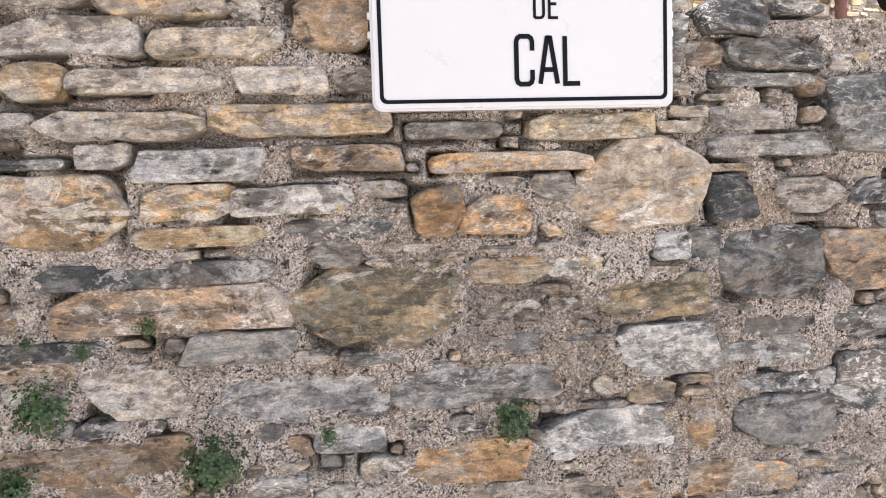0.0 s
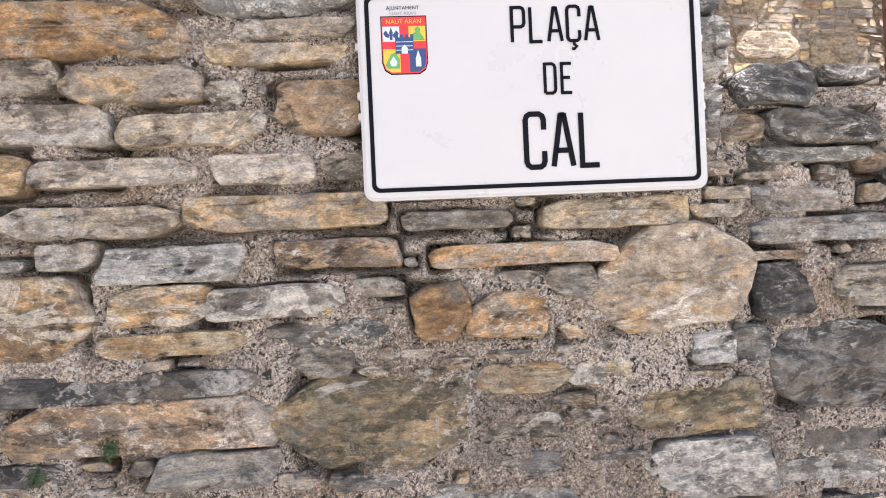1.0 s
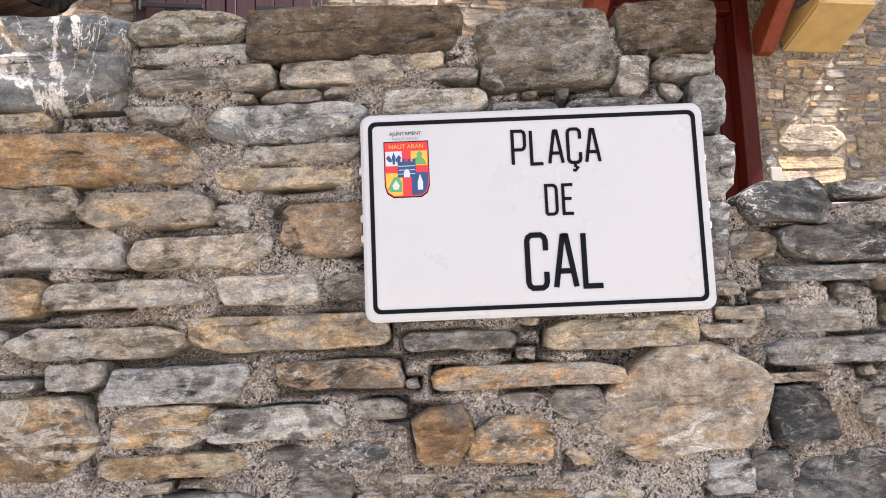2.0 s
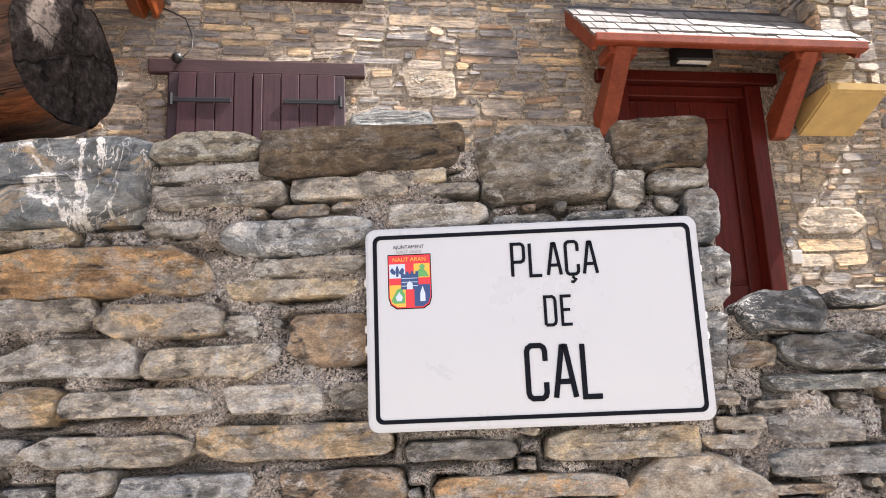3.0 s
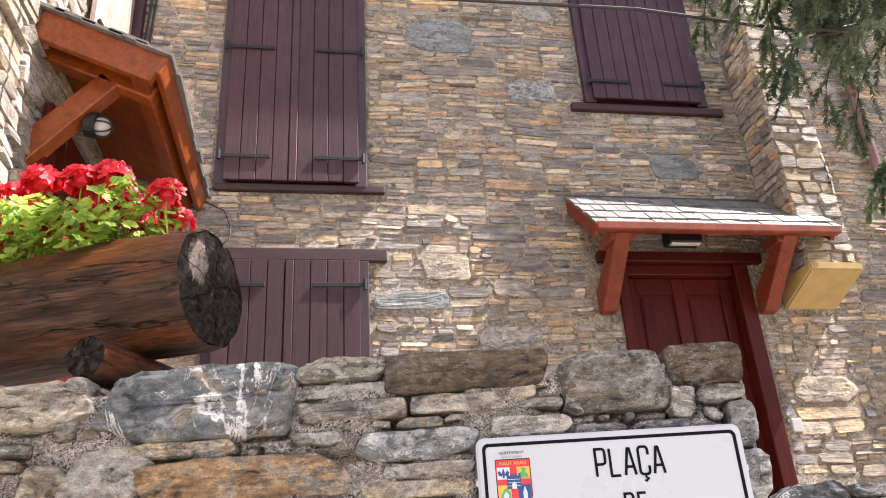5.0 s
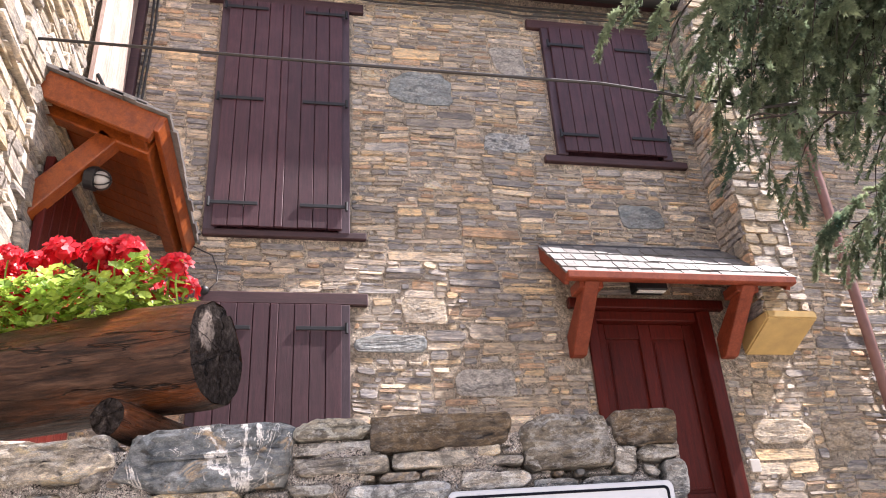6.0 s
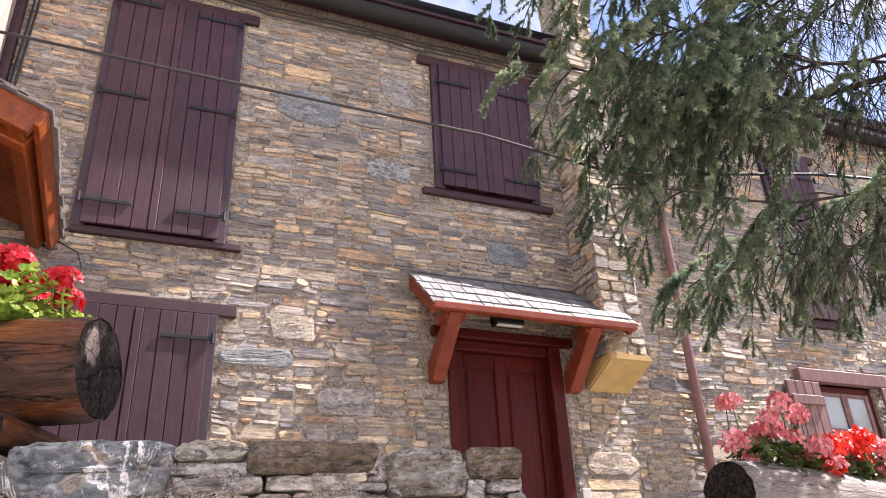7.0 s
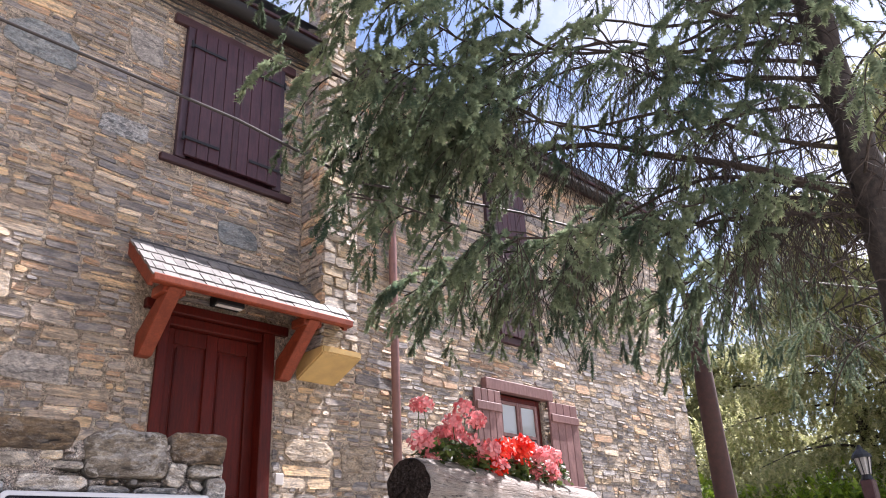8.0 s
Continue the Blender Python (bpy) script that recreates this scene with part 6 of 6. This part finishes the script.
# unseen upper boughs, added to keep the sun off the front wall
for i in range(26):
    z = 6.4 + 2.7 * i / 26
    bough(TREE + Vector((0, 0, z - GROUND_Z)), i * 2.4, (1.7 - (z - 6.4) * 0.45) * rr.uniform(0.85, 1.1), 0.2, 0.5, rr, bases, dirs, lens, spruce, 0.6, 0.2)
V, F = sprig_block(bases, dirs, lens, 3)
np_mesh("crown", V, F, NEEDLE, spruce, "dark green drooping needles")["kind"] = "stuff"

# bare dead twigs near the trunk
woody = bmesh.new()
for i in range(70):
    z = rr.uniform(3.0, 6.5)
    a = radians(rr.uniform(60, 260))
    d = Vector((math.cos(a), math.sin(a), rr.uniform(-0.25, 0.3)))
    p = TREE + Vector((0, 0, z - GROUND_Z)) + d * 0.10
    q = [p]
    for k in range(5):
        d = (d + Vector((rr.uniform(-0.5, 0.5), rr.uniform(-0.5, 0.5), rr.uniform(-0.7, 0.1)))).normalized()
        q.append(q[-1] + d * rr.uniform(0.08, 0.2))
    tube(q, [0.0048 - 0.0006 * k for k in range(6)], 4, woody, cap=False)
part("twig_tangle", woody, TWIG, spruce, "tangled dead twigs")["kind"] = "stuff"


def far_tree(name, pos, height, radius, mat, label, seed, leaf=0.05, n=9000, trunk=0.12, low=0.2):
    rr = random.Random(seed)
    ob = thing(name, None, label, "tree")
    P = Vector(pos)
    part("trunk", tube([P, P + Vector((0.1, 0.05, height * 0.5)), P + Vector((0.15, 0, height))], [trunk, trunk * 0.7, 0.02], 10), BARK, ob, smooth=True)
    woody = bmesh.new()
    bs, ds, ls = [], [], []
    for i in range(46):
        t = low + (1 - low) * i / 46
        a = i * 2.4 + rr.random()
        L = radius * (1.05 - 0.8 * t) * rr.uniform(0.7, 1.15)
        r0 = P + Vector((0, 0, height * t))
        d = Vector((math.cos(a), math.sin(a), 0.1))
        pts = [r0 + d * L * s + Vector((0, 0, -0.25 * L * s * s)) for s in (0, 0.35, 0.7, 1.0)]
        tube(pts, [0.03, 0.02, 0.012, 0.004], 5, woody, cap=False)
        for k in range(n // 46):
            s = rr.random() ** 0.6
            c = r0 + d * L * s + Vector((rr.gauss(0, 0.16 * L), rr.gauss(0, 0.16 * L), -0.25 * L * s * s - abs(rr.gauss(0, 0.18))))
            bs.append(c)
            ds.append(Vector((rr.gauss(0, 0.35), rr.gauss(0, 0.35), -1)))
            ls.append(rr.uniform(0.12, 0.3))
    V, F = sprig_block(bs, ds, ls, seed, 10, leaf, leaf * 0.22)
    np_mesh("crown", V, F, mat, ob, "loose hanging foliage")["kind"] = "stuff"
    part("limb_work", woody, TWIG, ob)["kind"] = "stuff"
    return ob


far_tree("larch_tree", (13.6, 3.7, GROUND_Z), 8.4, 3.8, LARCH, "pale green larch hanging over the lane", 31, 0.085, 16000, 0.16, 0.18)
far_tree("larch_tree", (15.0, 1.2, GROUND_Z), 11.5, 4.8, LARCH, "tall olive larch on the far side of the lane", 33, 0.095, 16000, 0.18, 0.15)
far_tree("larch_tree", (17.5, 8.0, GROUND_Z), 7.4, 4.4, LARCH, "pale olive larch behind the house corner", 32, 0.10, 14000, 0.18, 0.12)
hedge = thing("hedge", None, "sunlit yellow-green hedge along the lane", "hedge")
rr = random.Random(40)
bs, ds, ls = [], [], []
for i in range(11000):
    x, y = rr.uniform(10.8, 17.0), rr.uniform(2.5, 7.5)
    h = 2.9 + 0.5 * noise.noise((x * 0.8, y * 0.8, 2.2))
    bs.append(Vector((x, y, GROUND_Z + h * rr.random() ** 0.5)))
    ds.append(Vector((rr.gauss(-0.4, 0.6), rr.gauss(-0.3, 0.6), 0.8)))
    ls.append(rr.uniform(0.10, 0.2))
V, F = sprig_block(bs, ds, ls, 41, 8, 0.10, 0.03)
np_mesh("foliage", V, F, HEDGE, hedge)["kind"] = "stuff"
trunk2 = part("leaning_trunk", tube([(6.75, 2.95, GROUND_Z), (6.55, 2.85, 2.2), (6.35, 2.75, 3.3), (6.12, 2.62, 4.4)], [0.115, 0.10, 0.085, 0.07], 12), plain("dark_red_bark", (0.05, 0.026, 0.024), 0.9, vary=0.4, scale=20, bump=0.8), smooth=True)
tagged(trunk2, "dark red-brown leaning tree trunk before the house corner", "tree")
lantern = thing("lantern_post", Matrix.Translation((8.5, 2.3, 0)), "small black lantern with grey glass on a brown post", "lamp")
part("post", box(-0.06, -0.06, GROUND_Z, 0.06, 0.06, 2.88, 0.01), LINTEL, lantern)
part("collar", tube([(0, 0, 2.88), (0, 0, 2.93)], [0.06, 0.042], 12), IRON, lantern)
part("glass", tube([(0, 0, 2.93), (0, 0, 3.09)], [0.05, 0.078], 6), plain("grey_lantern_glass", (0.30, 0.30, 0.30), 0.2, vary=0.1), lantern, "grey glass body")
for k in range(6):
    a = math.pi / 3 * k
    part("glazing_rib", tube([(math.cos(a) * 0.051, math.sin(a) * 0.051, 2.93), (math.cos(a) * 0.079, math.sin(a) * 0.079, 3.09)], 0.006, 5), IRON, lantern)
part("cap", tube([(0, 0, 3.09), (0, 0, 3.12), (0, 0, 3.18), (0, 0, 3.22)], [0.10, 0.09, 0.03, 0.014], 12), IRON, lantern)

# ---------------------------------------------------------------- rubble stones of the house walls (last)
BLOCKED = [(-0.56, 4.01, 0.69, 4.105), (-0.45, 2.66, 0.57, 4.05), (-0.56, 6.61, 0.69, 6.72), (-0.45, 4.5, 0.69, 4.61), (-0.45, 4.5, 0.565, 6.7),
           (2.07, 6.62, 3.31, 6.73), (2.08, 5.25, 3.31, 5.35), (2.19, 5.3, 3.19, 6.7), (2.10, 4.02, 3.325, 4.11), (2.225, 2.0, 3.22, 4.06),
           (5.66, 3.92, 6.77, 4.06), (5.87, 2.7, 6.63, 3.95), (5.81, 6.45, 6.73, 6.56), (5.83, 4.48, 6.71, 4.58), (5.91, 4.5, 6.63, 6.5),
           (KX0 - 0.01, 3.67, KX1 + 0.02, 9.0), (2.05, 3.58, 2.19, 4.5), (3.22, 3.58, 3.34, 4.2)]
SPECIAL = [(2.645, 2.995, 4.715, 4.905, "facing"), (0.88, 1.37, 5.76, 6.065, "facing"), (1.26, 1.66, 3.40, 3.58, "greyblock"), (1.62, 1.98, 5.35, 5.52, "bluewhite"), (0.60, 1.06, 3.70, 3.82, "facing"),
           (8.90, 9.16, 3.34, 3.60, "ochreblock"), (9.50, 9.82, 3.80, 4.16, "ochreblock"), (0.92, 1.22, 3.90, 4.08, "block"), (7.0, 7.35, 4.55, 4.85, "greyblock"), (3.9, 4.25, 3.0, 3.2, "block"), (3.36, 3.8, 3.05, 3.22, "block"),
           (3.42, 3.58, 3.36, 3.48, "block"), (1.75, 2.02, 6.1, 6.4, "greyblock"), (0.66, 0.80, 5.95, 6.06, "cream"), (1.12, 1.32, 4.98, 5.05, "cream"), (-0.95, -0.62, 5.1, 5.4, "block")]


def chunk(x0, x1, z0, z1, y, r, bulge, taper=0.4):
    """Sixteen corners of one rubble stone: an eight-sided back edge and a smaller, tilted broken face."""
    w, h = x1 - x0, z1 - z0
    j = min(w, h) * 0.10
    mid_z, q = (z0 + z1) / 2, min(w * 0.28, h * r.uniform(0.25, 0.6))
    e1, e2 = h * r.uniform(0.08, 0.5 * (1.3 - taper)), h * r.uniform(0.08, 0.5 * (1.3 - taper))
    c = [(x0 + q * r.uniform(0.3, 1.0), z0), (x1 - q * r.uniform(0.3, 1.0), z0), (x1, z0 + e1), (x1, z1 - e2), (x1 - q * r.uniform(0.3, 1.0), z1), (x0 + q * r.uniform(0.3, 1.0), z1), (x0, z1 - e1), (x0, z0 + e2)]
    c = [(x + r.uniform(-j, j), z + r.uniform(-j, j)) for x, z in c]
    cx = (x0 + x1) / 2
    ins = min(0.008, min(w, h) * 0.16)
    tx, tz = r.uniform(-0.35, 0.35), r.uniform(-0.5, 0.3)
    f = []
    for x, z in c:
        dx, dz = cx - x, mid_z - z
        L = math.hypot(dx, dz)
        f.append((x + dx / L * ins * 1.3, y - bulge * (1 - tx * dx / w * 2 - tz * dz / h * 2) * r.uniform(0.85, 1.15), z + dz / L * ins))
    v = [(x, y + 0.012, z) for x, z in c] + f
    # courses wander: neighbours shift together
    v = [(a + 0.020 * noise.noise((a * 2.1, 8.8, b * 2.1)), yy, b + 0.030 * noise.noise((a * 1.3, 3.3, b * 1.5)) + 0.014 * noise.noise((a * 4.5, 6.1, b * 7.0))) for a, yy, b in v]
    faces = [(i, (i + 1) % 8, 8 + (i + 1) % 8, 8 + i) for i in range(8)] + [tuple(range(8, 16))]
    return v, faces


def rubble(x0, x1, z0, z1, blocked, r, big=1.0):
    """Uncoursed flat rubble: bands broken again and again into stones of uneven size."""

    def split(a, b, c, d):
        w, h = b - a, d - c
        if h > r.uniform(0.045, 0.16 if c < 4.1 or a > 6.5 else 0.10) * big and h > (0.046 if c < 4.1 or a > 6.5 else 0.034) * big:
            m_ = c + h * r.uniform(0.32, 0.68)
            tilt_ = r.uniform(-0.004, 0.004)
            yield from split(a, b, c, m_ + tilt_)
            yield from split(a, b, m_ + tilt_, d)
        elif w > r.uniform(1.6, 5.5 if c < 4.1 or a > 6.5 else 8.5) * max(h, 0.035 * big) + 0.05 * big:
            m_ = a + w * r.uniform(0.3, 0.7)
            yield from split(a, m_, c, d)
            yield from split(m_, b, c, d)
        else:
            yield a, b, c, d
    z = z0
    while z < z1:
        h = r.uniform(0.14, 0.30) * big
        x = x0 - r.random() * 0.4
        while x < x1:
            w = r.uniform(0.35, 0.8) * big
            up = 0.05 * noise.noise((x * 0.8, z * 1.3, 4.4))
            for a, b, c, d in split(x, x + w, z + up, z + h + up):
                spans = [(max(a + 0.005, x0), min(b - 0.005, x1))]
                za, zb = c + 0.0045, min(d - 0.0045, z1)
                for bx0, bz0, bx1, bz1 in blocked:
                    if zb > bz0 and za < bz1:
                        spans = [s for p, q in spans for s in ((p, min(q, bx0 - 0.006)), (max(p, bx1 + 0.006), q)) if s[1] - s[0] > 0.025]
                if zb - za < 0.012:
                    continue
                for p, q in spans:
                    if q - p > 0.02:
                        yield p, q, za, zb
            x += w
        z += h


r = random.Random(77)
blocked = BLOCKED + [(s[0], s[2], s[1], s[3]) for s in SPECIAL]
near, rest_v, rest_f = [], [], []
for a, b, c, d in rubble(LEFT + 0.005, RIGHT, 2.6, EAVE - 0.02, blocked, r):
    if 0.62 < a < 2.1 and 3.2 < c < 4.75 and len(near) < 300 - len(SPECIAL):
        near.append((a, b, c, d))
    else:
        v, f = chunk(a, b, c, d, FACE, r, 0.001 + 0.013 * r.random() ** 2.2)
        k = len(rest_v)
        rest_v += v
        rest_f += [tuple(i + k for i in q) for q in f]
for a, b, c, d in near:
    v, f = chunk(a, b, c, d, FACE, r, 0.001 + 0.013 * r.random() ** 2.2)
    raw("stone", v, f, HOUSE_ROCK, facade)
for a, b, c, d, kind in SPECIAL:
    ob = part("stone", field_stone((b - a) * 1.05, (d - c) * 1.08, 0.006, int(a * 100) + 7, 24, 0.55, 0.85), ROCKS[kind], facade)
    ob.location = ((a + b) / 2, FACE - 0.004, (c + d) / 2)
rest = raw("rubble", rest_v, rest_f, HOUSE_RUBBLE, facade, "tan, ochre and grey schist rubble stones")
rest["kind"] = "stuff"

# chimney stones: front and the two sides
r = random.Random(78)
for fx in range(3):
    length = (KX1 - KX0) if fx == 1 else (FACE - KY)
    z = KZ + 0.03
    while z < 7.6:
        h = r.uniform(0.05, 0.13)
        x = 0.0
        while x < length - 0.02:
            w = min(r.uniform(0.09, 0.22), length - x)
            if length - x - w < 0.05:
                w = length - x
            v, f = chunk(x + 0.003, x + w - 0.003, z + 0.004, z + h - 0.004, 0.0, r, r.uniform(0.006, 0.016), 0.92)
            # paler stone on the front only: sunlight put into the colour
            ob = raw("stone", v, f, PALE_RUBBLE if fx == 1 else HOUSE_ROCK, chimney)
            if fx == 1:
                ob.location = (KX0, KY + 0.006, 0)
            elif fx == 0:
                ob.matrix_world = Matrix.Translation((KX0 + 0.006, FACE, 0)) @ pose(0, 0, 0, 0, 0, -90)
            else:
                ob.matrix_world = Matrix.Translation((KX1 - 0.006, KY, 0)) @ pose(0, 0, 0, 0, 0, 90)
            x += w
        z += h

# the sunlit side wall of the neighbour
r = random.Random(79)
vs, fs = [], []
for a, b, c, d in rubble(0.0, 3.6, 2.3, 7.6, [(0.0, 5.05, 0.84, 7.45)], r, 1.7):
    v, f = chunk(a, b, c, d, 0.0, r, r.uniform(0.01, 0.03))
    k = len(vs)
    vs += v
    fs += [tuple(i + k for i in q) for q in f]
side = raw("rubble", vs, fs, house_rock("neighbour_rubble", True, PALE_PALETTE, 0.95), neighbour, "pale cream rubble stones")
side["kind"] = "stuff"
side.matrix_world = Matrix.Translation((NX - 0.02, FACE - 0.01, 0)) @ pose(0, 0, 0, 0, 0, 90) @ Matrix.Scale(-1, 4, (1, 0, 0))
